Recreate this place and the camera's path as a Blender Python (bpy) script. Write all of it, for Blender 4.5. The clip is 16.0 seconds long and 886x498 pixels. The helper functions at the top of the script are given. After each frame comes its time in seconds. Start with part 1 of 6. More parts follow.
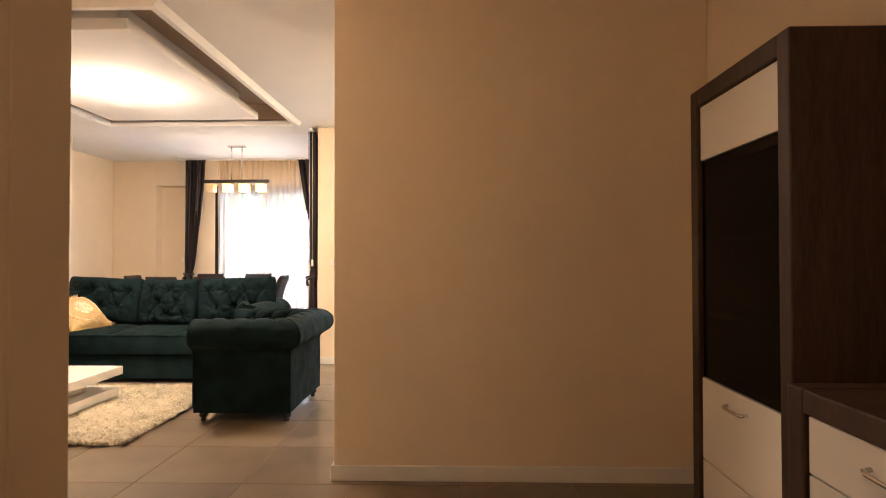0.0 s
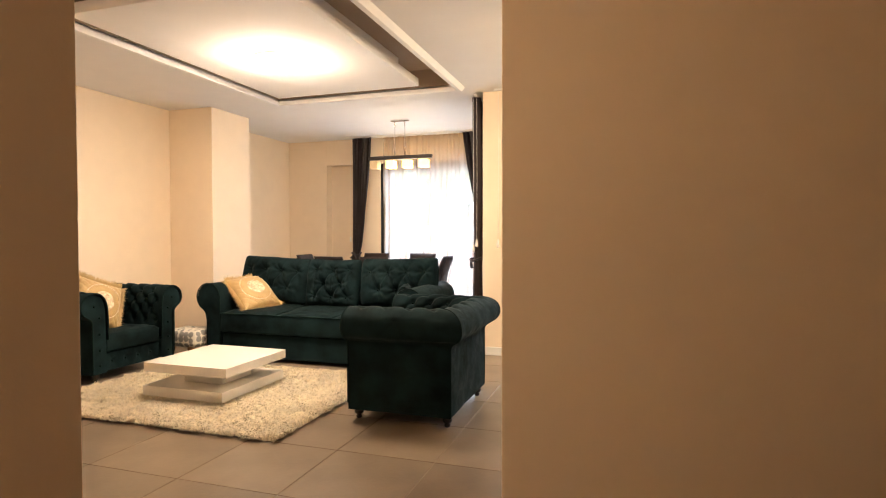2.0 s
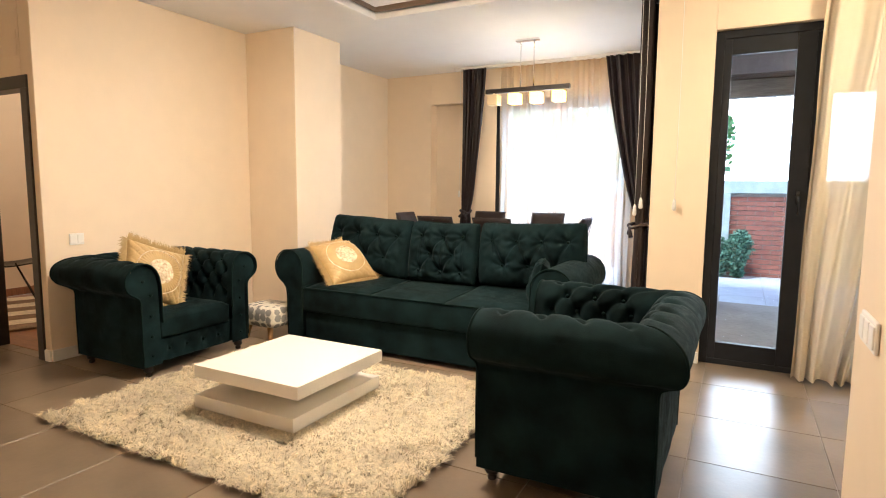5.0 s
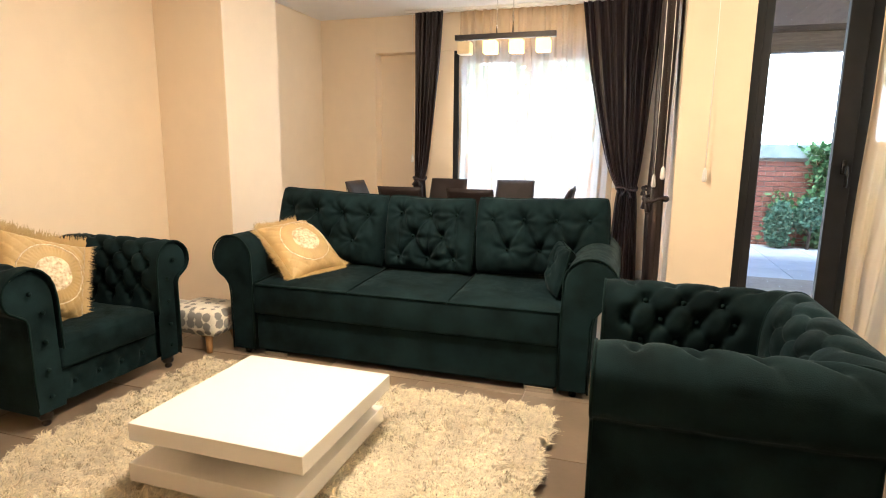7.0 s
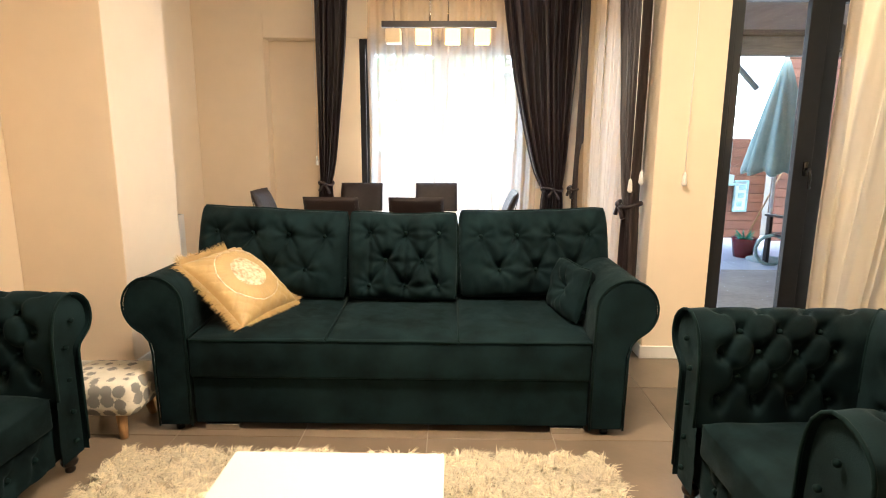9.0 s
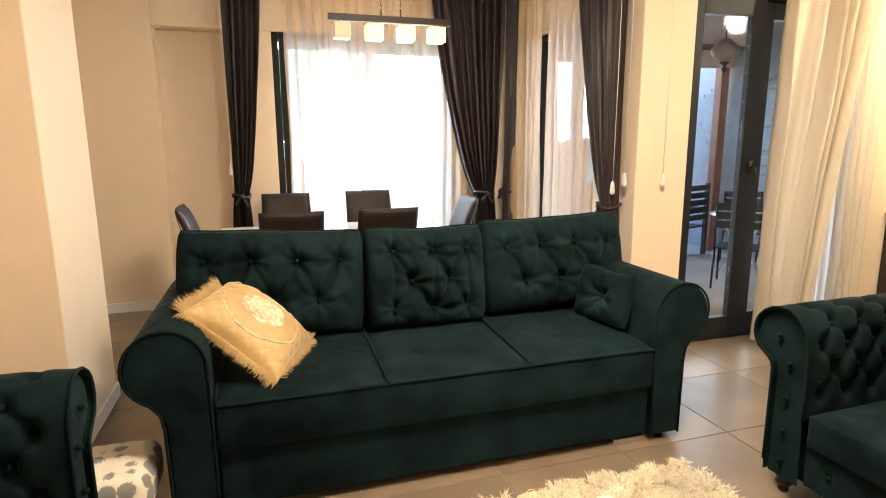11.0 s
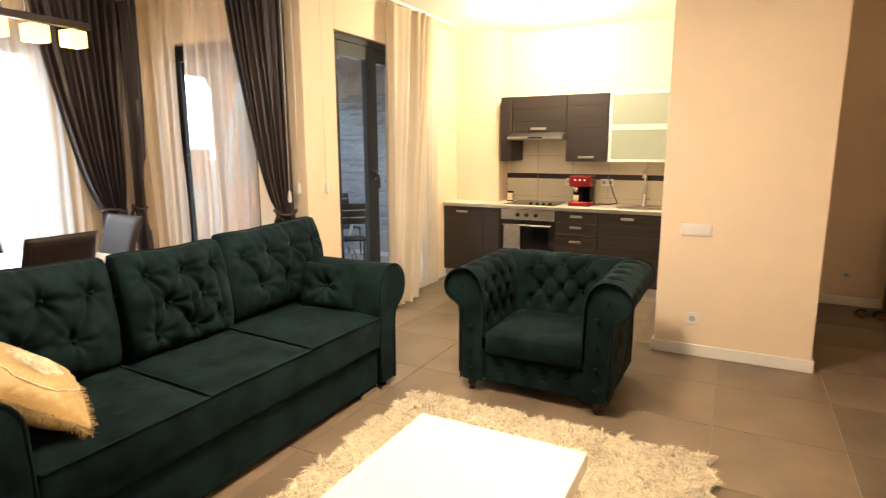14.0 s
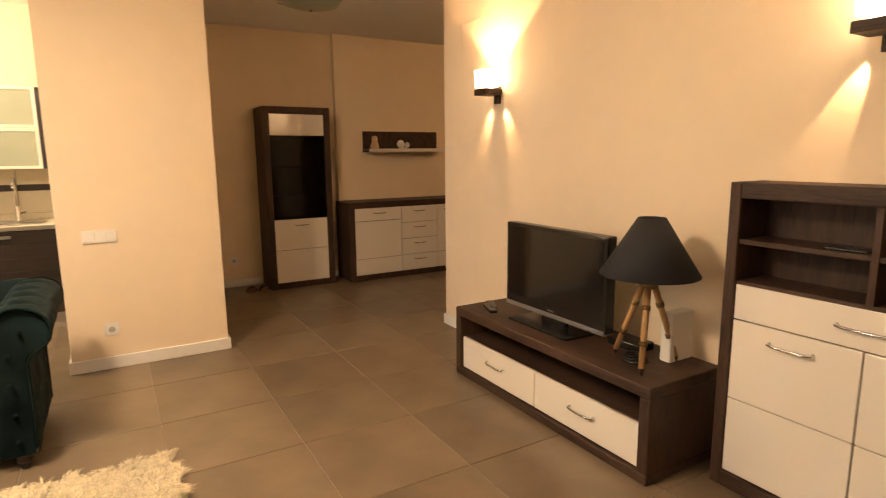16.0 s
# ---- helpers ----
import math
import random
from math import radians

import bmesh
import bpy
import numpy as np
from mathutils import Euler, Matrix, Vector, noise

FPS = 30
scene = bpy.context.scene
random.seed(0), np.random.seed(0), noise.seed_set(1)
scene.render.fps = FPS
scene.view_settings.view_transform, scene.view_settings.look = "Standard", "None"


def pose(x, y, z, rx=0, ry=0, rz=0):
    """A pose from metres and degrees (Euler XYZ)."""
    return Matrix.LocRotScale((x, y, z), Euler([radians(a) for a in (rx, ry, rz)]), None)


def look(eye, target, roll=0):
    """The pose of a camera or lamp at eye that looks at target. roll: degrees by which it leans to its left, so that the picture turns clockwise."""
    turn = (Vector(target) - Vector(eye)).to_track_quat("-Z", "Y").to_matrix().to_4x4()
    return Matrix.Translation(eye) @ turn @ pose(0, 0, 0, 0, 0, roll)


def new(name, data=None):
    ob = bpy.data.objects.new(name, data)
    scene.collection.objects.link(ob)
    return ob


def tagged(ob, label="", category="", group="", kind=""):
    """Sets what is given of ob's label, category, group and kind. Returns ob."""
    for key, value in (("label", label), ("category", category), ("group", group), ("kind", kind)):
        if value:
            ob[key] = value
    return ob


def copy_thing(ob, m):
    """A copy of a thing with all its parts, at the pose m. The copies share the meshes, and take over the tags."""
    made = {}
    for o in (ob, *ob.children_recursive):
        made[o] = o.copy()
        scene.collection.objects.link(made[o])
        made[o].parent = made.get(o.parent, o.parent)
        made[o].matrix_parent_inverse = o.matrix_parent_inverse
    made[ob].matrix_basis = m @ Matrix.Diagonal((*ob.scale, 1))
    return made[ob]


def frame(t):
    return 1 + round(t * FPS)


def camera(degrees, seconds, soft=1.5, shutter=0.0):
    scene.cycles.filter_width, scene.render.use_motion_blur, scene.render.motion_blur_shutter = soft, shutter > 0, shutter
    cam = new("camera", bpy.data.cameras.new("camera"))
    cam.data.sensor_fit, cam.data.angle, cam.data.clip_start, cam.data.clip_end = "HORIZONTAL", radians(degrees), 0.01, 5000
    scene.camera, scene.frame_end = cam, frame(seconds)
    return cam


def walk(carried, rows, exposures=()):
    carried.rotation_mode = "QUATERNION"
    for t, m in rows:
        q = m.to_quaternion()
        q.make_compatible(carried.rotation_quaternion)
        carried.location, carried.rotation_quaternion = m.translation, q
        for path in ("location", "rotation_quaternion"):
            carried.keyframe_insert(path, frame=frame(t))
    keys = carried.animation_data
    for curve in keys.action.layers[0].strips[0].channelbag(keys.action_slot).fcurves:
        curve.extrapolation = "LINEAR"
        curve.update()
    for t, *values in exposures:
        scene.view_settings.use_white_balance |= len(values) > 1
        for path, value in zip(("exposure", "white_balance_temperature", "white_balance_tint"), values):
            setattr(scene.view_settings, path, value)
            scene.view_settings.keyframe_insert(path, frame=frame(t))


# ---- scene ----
cam = camera(76.1, 16.0, 1.05, 0.15)
PATH = [
    (0, (0.19, 0.9, 1.24), (0.14, 2.9, 1.27), -0.1),
    (0.5, (0.164, 1.052, 1.225), (0.072, 3.05, 1.257), -0.1),
    (1, (0.144, 1.249, 1.27), (-0.127, 3.231, 1.274), -0.2),
    (1.5, (0.106, 1.442, 1.252), (-0.346, 3.391, 1.234), -0.2),
    (2, (0.016, 1.664, 1.256), (-0.604, 3.565, 1.21), -0.1),
    (2.5, (-0.065, 1.879, 1.255), (-0.824, 3.727, 1.168), -0.1),
    (3, (-0.16, 2.105, 1.269), (-1.057, 3.888, 1.141), 0.0),
    (3.5, (-0.273, 2.316, 1.286), (-1.234, 4.065, 1.142), 0.1),
    (4, (-0.431, 2.547, 1.292), (-1.405, 4.285, 1.127), 0.4),
    (4.2, (-0.511, 2.632, 1.288), (-1.48, 4.374, 1.118), 0.4),
    (6.5, (-1.498, 3.408, 1.314), (-2.209, 5.247, 0.981), 0.6),
    (7, (-1.747, 3.496, 1.329), (-2.342, 5.373, 0.977), 0.6),
    (7.5, (-1.973, 3.615, 1.329), (-2.45, 5.523, 0.964), 0.4),
    (8, (-2.213, 3.709, 1.363), (-2.548, 5.645, 0.991), 0.5),
    (8.5, (-2.478, 3.793, 1.373), (-2.659, 5.751, 1.006), 0.6),
    (9, (-2.7, 3.921, 1.392), (-2.726, 5.886, 1.021), 0.3),
    (11.5, (-3.944, 4.445, 1.432), (-3.201, 6.266, 1.065), -0.5),
    (12, (-4.159, 4.516, 1.454), (-3.251, 6.259, 1.085), -0.7),
    (12.5, (-4.337, 4.514, 1.458), (-3.286, 6.175, 1.09), -0.9),
    (13, (-4.509, 4.525, 1.472), (-3.278, 6.059, 1.108), -0.9),
    (13.5, (-4.672, 4.583, 1.486), (-3.206, 5.894, 1.121), -0.6),
    (14, (-4.785, 4.569, 1.484), (-3.041, 5.482, 1.131), -0.2),
    (14.5, (-4.877, 4.596, 1.474), (-2.949, 5.0, 1.131), 0.0),
    (15, (-4.908, 4.638, 1.464), (-2.941, 4.488, 1.135), 0.1),
    (15.5, (-4.872, 4.699, 1.448), (-2.996, 4.088, 1.121), -0.0),
    (16, (-4.845, 4.734, 1.432), (-3.144, 3.735, 1.1), -0.5),
]
walk(cam, [(t, look(eye, target, roll)) for t, eye, target, roll in PATH], ((0, 0.03, 6300, 17), (2.5, 0.0, 6300, 13), (4, 0.0, 5850, 10), (9, 0.03, 6050, 9), (13.5, 0.03, 6200, 9), (14.5, 0.0, 6900, 11), (15.2, -0.03, 7250, 12), (16, -0.08, 7500, 14)))

# ---- light ----
world = bpy.data.worlds.new("world")
scene.world = world
world.use_nodes = True
wn = world.node_tree
sky = wn.nodes.new("ShaderNodeTexSky")
sky.sky_type = "NISHITA"
sky.sun_disc = False
sky.sun_elevation, sky.sun_rotation = radians(63), radians(205)
wn.links.new(sky.outputs[0], wn.nodes["Background"].inputs[0])
wn.nodes["Background"].inputs[1].default_value = 0.9
WARM, NEUTRAL, LAMP = (1.0, 0.79, 0.57), (0.84, 0.93, 1.0), (1.0, 0.78, 0.52)


def lamp(name, kind, place, power, colour=WARM, size=0.1, target=None, size_y=None):
    data = bpy.data.lights.new(name, kind)
    data.energy, data.color = power, colour
    if kind == "AREA":
        data.size = size
        if size_y:
            data.shape, data.size_y = "RECTANGLE", size_y
    else:
        data.shadow_soft_size = size
    ob = new(name, data)
    ob.matrix_world = look(place, target) if target else pose(*place)
    return ob


sun = bpy.data.lights.new("sun", "SUN")
sun.energy, sun.angle, sun.color = 5.0, radians(10), (0.80, 0.92, 1.0)
new("sun", sun).matrix_world = look((0, 0, 10), (2.2, 4.5, 0))
lamp("plafond_light", "AREA", (-2.72, 5.7, 2.595), 85, WARM, 0.5)
lamp("plafond_glow", "POINT", (-2.72, 5.7, 2.53), 55, WARM, 0.14)
lamp("kitchen_light", "POINT", (0.55, 6.3, 2.52), 108, (1.0, 0.84, 0.57), 0.12)
lamp("window_light_back", "AREA", (-2.76, 9.9, 1.2), 85, NEUTRAL, 1.6, (-2.76, 5, 1.0), 2.2)
lamp("window_light_side", "AREA", (-1.12, 8.65, 1.2), 22, NEUTRAL, 1.1, (-5, 8.65, 1.0), 2.2)
lamp("door_light", "AREA", (-0.35, 7.9, 1.2), 24, NEUTRAL, 1.1, (-0.35, 4, 1.0), 2.2)
ORANGE = (1.0, 0.64, 0.34)
for sx in (-1.55, -3.87):
    lamp("sconce_light", "SPOT", (sx, 2.435, 1.98), 66, ORANGE, 0.03, (sx, 2.42, 4)).data.spot_size = radians(106)
    lamp("sconce_glow", "POINT", (sx, 2.45, 2.03), 3, ORANGE, 0.03)
    for d in (-1, 1):
        down = lamp("sconce_down", "SPOT", (sx + d * 0.04, 2.38, 1.812), 20, ORANGE, 0.006, (sx + d * 0.13, 2.335, 1.60))
        down.data.spot_size, down.data.spot_blend = radians(30), 0.35
# fill added to brighten the hall walls; no fitting hangs here
lamp("hall_fill", "POINT", (-0.35, 0.4, 2.45), 12, ORANGE, 0.15)
lamp("bedroom_light", "POINT", (-6.9, 7.2, 2.3), 38, WARM, 0.2)

# ---- materials ----
MATS = {}


def material(name, colour, rough=0.5, metal=0.0, vary=0.08, scale=8.0, bump=0.0, bump_scale=60.0, sheen=0.0, stretch=None, per=0.0, dark=None, spec=None):
    """A painted, woven or grained surface: colour with two scales of variation and a fine relief."""
    if name in MATS:
        return MATS[name]
    m = bpy.data.materials.new(name)
    m.use_nodes = True
    nt = m.node_tree
    N, L = nt.nodes, nt.links
    b = N["Principled BSDF"]
    tc = N.new("ShaderNodeTexCoord")
    mp = N.new("ShaderNodeMapping")
    if stretch:
        mp.inputs["Scale"].default_value = stretch
    L.new(tc.outputs["Object"], mp.inputs[0])
    n1 = N.new("ShaderNodeTexNoise")
    n1.inputs["Scale"].default_value, n1.inputs["Detail"].default_value = scale, 5
    n2 = N.new("ShaderNodeTexNoise")
    n2.inputs["Scale"].default_value, n2.inputs["Detail"].default_value = scale * 0.13, 3
    L.new(mp.outputs[0], n1.inputs[0])
    L.new(mp.outputs[0], n2.inputs[0])
    add = N.new("ShaderNodeMath")
    add.operation = "ADD"
    L.new(n1.outputs[0], add.inputs[0])
    L.new(n2.outputs[0], add.inputs[1])
    last = add.outputs[0]
    if per:
        oi = N.new("ShaderNodeObjectInfo")
        mu = N.new("ShaderNodeMath")
        mu.operation = "MULTIPLY_ADD"
        mu.inputs[1].default_value = per
        L.new(oi.outputs["Random"], mu.inputs[0])
        L.new(last, mu.inputs[2])
        last = mu.outputs[0]
    ramp = N.new("ShaderNodeValToRGB")
    lo = dark or tuple(c * (1 - vary) for c in colour)
    hi = tuple(min(1, c * (1 + vary)) for c in colour)
    mr = N.new("ShaderNodeMapRange")
    mr.inputs[1].default_value, mr.inputs[2].default_value = 0.65, 1.35 + per
    ramp.color_ramp.elements[0].position, ramp.color_ramp.elements[1].position = 0.1, 0.9
    ramp.color_ramp.elements[0].color, ramp.color_ramp.elements[1].color = (*lo, 1), (*hi, 1)
    L.new(last, mr.inputs[0])
    L.new(mr.outputs[0], ramp.inputs[0])
    L.new(ramp.outputs[0], b.inputs["Base Color"])
    b.inputs["Roughness"].default_value, b.inputs["Metallic"].default_value = rough, metal
    if spec is not None:
        b.inputs["Specular IOR Level"].default_value = spec
    if sheen:
        b.inputs["Sheen Weight"].default_value = sheen
        b.inputs["Sheen Roughness"].default_value = 0.35
        b.inputs["Sheen Tint"].default_value = (*[min(1, c * 9 + 0.16) for c in colour], 1)
    if bump:
        n3 = N.new("ShaderNodeTexNoise")
        n3.inputs["Scale"].default_value, n3.inputs["Detail"].default_value = bump_scale, 4
        L.new(mp.outputs[0], n3.inputs[0])
        bp = N.new("ShaderNodeBump")
        bp.inputs["Strength"].default_value, bp.inputs["Distance"].default_value = bump, 0.01
        L.new(n3.outputs[0], bp.inputs["Height"])
        L.new(bp.outputs[0], b.inputs["Normal"])
    MATS[name] = m
    return m


def glow(name, colour, strength):
    m = bpy.data.materials.new(name)
    m.use_nodes = True
    b = m.node_tree.nodes["Principled BSDF"]
    b.inputs["Base Color"].default_value = (*colour, 1)
    b.inputs["Emission Color"].default_value = (*colour, 1)
    b.inputs["Emission Strength"].default_value = strength
    return m


def glass(name, colour=(1, 1, 1), rough=0.0, alpha=None):
    m = bpy.data.materials.new(name)
    m.use_nodes = True
    nt = m.node_tree
    N, L = nt.nodes, nt.links
    N.remove(N["Principled BSDF"])
    t, g, fr, mix = N.new("ShaderNodeBsdfTransparent"), N.new("ShaderNodeBsdfGlossy"), N.new("ShaderNodeLayerWeight"), N.new("ShaderNodeMixShader")
    t.inputs[0].default_value = (*colour, 1)
    g.inputs["Roughness"].default_value = rough
    po, ma = N.new("ShaderNodeMath"), N.new("ShaderNodeMath")
    po.operation, ma.operation = "POWER", "MULTIPLY_ADD"
    po.inputs[1].default_value, ma.inputs[1].default_value, ma.inputs[2].default_value = 5.0, 0.4, 0.02
    L.new(fr.outputs["Facing"], po.inputs[0])
    L.new(po.outputs[0], ma.inputs[0])
    L.new(ma.outputs[0], mix.inputs[0])
    L.new(t.outputs[0], mix.inputs[1])
    L.new(g.outputs[0], mix.inputs[2])
    L.new(mix.outputs[0], N["Material Output"].inputs[0])
    return m


def sheer(name, colour, through_, back=0.6, lit=None):
    """Thin woven cloth: part lets light straight through, part scatters it."""
    m = bpy.data.materials.new(name)
    m.use_nodes = True
    nt = m.node_tree
    N, L = nt.nodes, nt.links
    N.remove(N["Principled BSDF"])
    t, d, tl = N.new("ShaderNodeBsdfTransparent"), N.new("ShaderNodeBsdfDiffuse"), N.new("ShaderNodeBsdfTranslucent")
    a, b = N.new("ShaderNodeMixShader"), N.new("ShaderNodeMixShader")
    d.inputs[0].default_value, tl.inputs[0].default_value = (*colour, 1), (*(lit or colour), 1)
    a.inputs[0].default_value = back
    tc = N.new("ShaderNodeTexCoord")
    nz = N.new("ShaderNodeTexNoise")
    nz.inputs["Scale"].default_value = 25
    mr = N.new("ShaderNodeMapRange")
    mr.inputs[3].default_value, mr.inputs[4].default_value = through_ - 0.025, through_ + 0.025
    L.new(tc.outputs["Object"], nz.inputs[0])
    L.new(nz.outputs[0], mr.inputs[0])
    L.new(d.outputs[0], a.inputs[1])
    L.new(tl.outputs[0], a.inputs[2])
    L.new(mr.outputs[0], b.inputs[0])
    L.new(a.outputs[0], b.inputs[1])
    L.new(t.outputs[0], b.inputs[2])
    L.new(b.outputs[0], N["Material Output"].inputs[0])
    return m


WALL = material("wall_paint", (0.83, 0.69, 0.52), 0.75, vary=0.025, scale=6, bump=0.06, bump_scale=180)
CEIL = material("ceiling_paint", (0.83, 0.815, 0.80), 0.85, vary=0.02, scale=4, bump=0.04, bump_scale=150)
WHITE = material("white_paint", (0.80, 0.78, 0.74), 0.4, vary=0.02, scale=5)
TILE = material("floor_tile", (0.175, 0.131, 0.090), 0.30, vary=0.34, scale=3.2, bump=0.05, bump_scale=40, per=0.25)
GROUT = material("grout", (0.33, 0.29, 0.25), 0.9, vary=0.15, scale=20, bump=0.2, bump_scale=90)
VELVET = material("green_velvet", (0.0064, 0.0146, 0.0164), 0.85, vary=0.6, scale=7, bump=0.15, bump_scale=260, sheen=0.3, spec=0.05)
# the nap lies this way and that
nap, nap_to, nap_at = VELVET.node_tree.nodes.new("ShaderNodeTexNoise"), VELVET.node_tree.nodes.new("ShaderNodeMapRange"), VELVET.node_tree.nodes.new("ShaderNodeTexCoord")
nap.inputs["Scale"].default_value, nap.inputs["Detail"].default_value, nap.inputs["Distortion"].default_value = 11, 6, 1.2
nap_to.inputs[1].default_value, nap_to.inputs[2].default_value, nap_to.inputs[3].default_value, nap_to.inputs[4].default_value = 0.36, 0.66, 0.03, 0.28
VELVET.node_tree.links.new(nap_at.outputs["Object"], nap.inputs[0])
VELVET.node_tree.links.new(nap.outputs[0], nap_to.inputs[0])
VELVET.node_tree.links.new(nap_to.outputs[0], VELVET.node_tree.nodes["Principled BSDF"].inputs["Sheen Weight"])
VELVET_D = material("green_velvet_piping", (0.005, 0.013, 0.013), 0.85, vary=0.2, scale=9, sheen=0.15, spec=0.05)
DARKWOOD = material("dark_turned_wood", (0.012, 0.008, 0.006), 0.35, vary=0.3, scale=20)
GLOSSW = material("white_lacquer", (0.80, 0.76, 0.70), 0.12, vary=0.015, scale=3)
CHROME = material("chrome", (0.75, 0.75, 0.75), 0.18, 1.0, vary=0.05)
STEEL = material("brushed_steel", (0.52, 0.51, 0.49), 0.32, 1.0, vary=0.1, scale=30, stretch=(1, 0.05, 1))
RUGM = material("shag_wool", (0.84, 0.735, 0.535), 0.65, vary=0.2, scale=30, sheen=0.3)
strand, strand_to, strand_mix = RUGM.node_tree.nodes.new("ShaderNodeNewGeometry"), RUGM.node_tree.nodes.new("ShaderNodeMapRange"), RUGM.node_tree.nodes.new("ShaderNodeHueSaturation")
strand_to.inputs[3].default_value, strand_to.inputs[4].default_value = 0.68, 1.12
wool = RUGM.node_tree.nodes["Principled BSDF"].inputs["Base Color"]
RUGM.node_tree.links.new(wool.links[0].from_socket, strand_mix.inputs["Color"])
RUGM.node_tree.links.new(strand.outputs["Random Per Island"], strand_to.inputs[0])
RUGM.node_tree.links.new(strand_to.outputs[0], strand_mix.inputs["Value"])
RUGM.node_tree.links.new(strand_mix.outputs[0], wool)
RUGB = material("rug_backing", (0.52, 0.43, 0.29), 0.95, vary=0.3, scale=40)
OAKD = material("dark_oak_veneer", (0.052, 0.029, 0.020), 0.52, spec=0.3, vary=0.45, scale=14, stretch=(1.2, 9, 9), bump=0.12, bump_scale=50)
OAKV = material("dark_oak_upright", (0.052, 0.029, 0.020), 0.52, spec=0.3, vary=0.45, scale=14, stretch=(9, 9, 1.0), bump=0.12, bump_scale=50)
KITD = material("wenge_front", (0.022, 0.015, 0.013), 0.38, vary=0.4, scale=10, stretch=(6, 0.7, 12), bump=0.05)
LEATHER = material("brown_leather", (0.022, 0.014, 0.013), 0.5, vary=0.25, scale=15, bump=0.2, bump_scale=160, spec=0.3)
CURT_D = material("brown_satin_curtain", (0.022, 0.013, 0.0135), 0.45, vary=0.35, scale=6, sheen=0.08, bump=0.08, bump_scale=200)
FRAME = material("anthracite_frame", (0.012, 0.013, 0.016), 0.55, vary=0.2, scale=12, spec=0.25)
BLACKP = material("black_plastic", (0.008, 0.008, 0.009), 0.25, vary=0.2, scale=20)
SCREEN = material("tv_screen", (0.004, 0.004, 0.005), 0.08, vary=0.1)
GOLD = material("gold_satin", (0.46, 0.32, 0.135), 0.5, vary=0.12, scale=14, bump=0.15, bump_scale=120, sheen=0.3)
CREAM = material("cream_embroidery", (0.80, 0.70, 0.52), 0.7, vary=0.12, scale=60, dark=(0.36, 0.25, 0.13), bump=0.3, bump_scale=140)
SHADE = material("navy_black_shade", (0.012, 0.013, 0.018), 0.8, vary=0.15, scale=40, bump=0.1, bump_scale=300)
PINE = material("honey_wood", (0.42, 0.24, 0.10), 0.45, vary=0.3, scale=16, stretch=(6, 6, 1))
BEIGE_T = material("beige_wall_tile", (0.66, 0.60, 0.47), 0.22, vary=0.05, scale=5, per=0.1)
STRIPT = material("dark_tile_strip", (0.03, 0.02, 0.018), 0.3, vary=0.2)
COUNTER = material("cream_worktop", (0.72, 0.66, 0.54), 0.35, vary=0.06, scale=40)
REDP = material("red_plastic", (0.17, 0.007, 0.012), 0.25, vary=0.08)
CREAMC = sheer("cream_curtain_cloth", (0.64, 0.55, 0.42), 0.07, 0.14)
VOILE = sheer("champagne_voile", (0.70, 0.47, 0.23), 0.44, 0.40, (0.80, 0.80, 0.79))
LINING = sheer("white_lining_cloth", (0.80, 0.76, 0.71), 0.25)
PANE = glass("window_glass")
SMOKE = glass("smoked_glass", (0.40, 0.35, 0.31))
FROST = material("frosted_glass", (0.34, 0.38, 0.31), 0.35, vary=0.03)
LIT = glow("lit_opal_glass", (1.0, 0.78, 0.50), 14.0)
LITK = glow("lit_amber_glass", (1.0, 0.66, 0.20), 3.2)
UNLIT = material("unlit_amber_glass", (0.85, 0.68, 0.42), 0.3, vary=0.04)
SKYGLOW = glow("overcast_sky", (0.84, 0.93, 1.0), 10.0)

# ---- building helpers ----


def mesh_ob(name, bm, mat, smooth=False):
    me = bpy.data.meshes.new(name)
    bm.normal_update()
    bm.to_mesh(me)
    bm.free()
    for m in (mat if isinstance(mat, (list, tuple)) else [mat]):
        me.materials.append(m)
    if smooth:
        for p in me.polygons:
            p.use_smooth = True
    return new(name, me)


def part(name, bm, mat, parent, label="", smooth=False):
    """One mesh under a thing or a part, in the parent's own space."""
    ob = mesh_ob(name, bm, mat, smooth)
    ob.parent = parent
    return tagged(ob, label)


def thing(name, label, category, group="", at=(0, 0, 0), turn=0, kind=""):
    ob = new(name)
    ob.empty_display_size = 0.1
    ob.matrix_world = pose(*at, 0, 0, turn)
    return tagged(ob, label, category, group, kind)


def box(bm, x0, x1, y0, y1, z0, z1, bevel=0.0, seg=2):
    r = bmesh.ops.create_cube(bm, size=1.0)
    vs = r["verts"]
    for v in vs:
        v.co = Vector(((x0 + x1) / 2 + v.co.x * (x1 - x0), (y0 + y1) / 2 + v.co.y * (y1 - y0), (z0 + z1) / 2 + v.co.z * (z1 - z0)))
    if bevel:
        es = list({e for v in vs for e in v.link_edges})
        bmesh.ops.bevel(bm, geom=es, offset=bevel, segments=seg, profile=0.5, affect="EDGES")
    return bm


def cyl(bm, p, q, r0, r1=None, seg=16, caps=True):
    p, q = Vector(p), Vector(q)
    m = Matrix.Translation((p + q) / 2) @ (q - p).to_track_quat("Z", "Y").to_matrix().to_4x4()
    bmesh.ops.create_cone(bm, cap_ends=caps, segments=seg, radius1=r0, radius2=r0 if r1 is None else r1, depth=(q - p).length, matrix=m)
    return bm


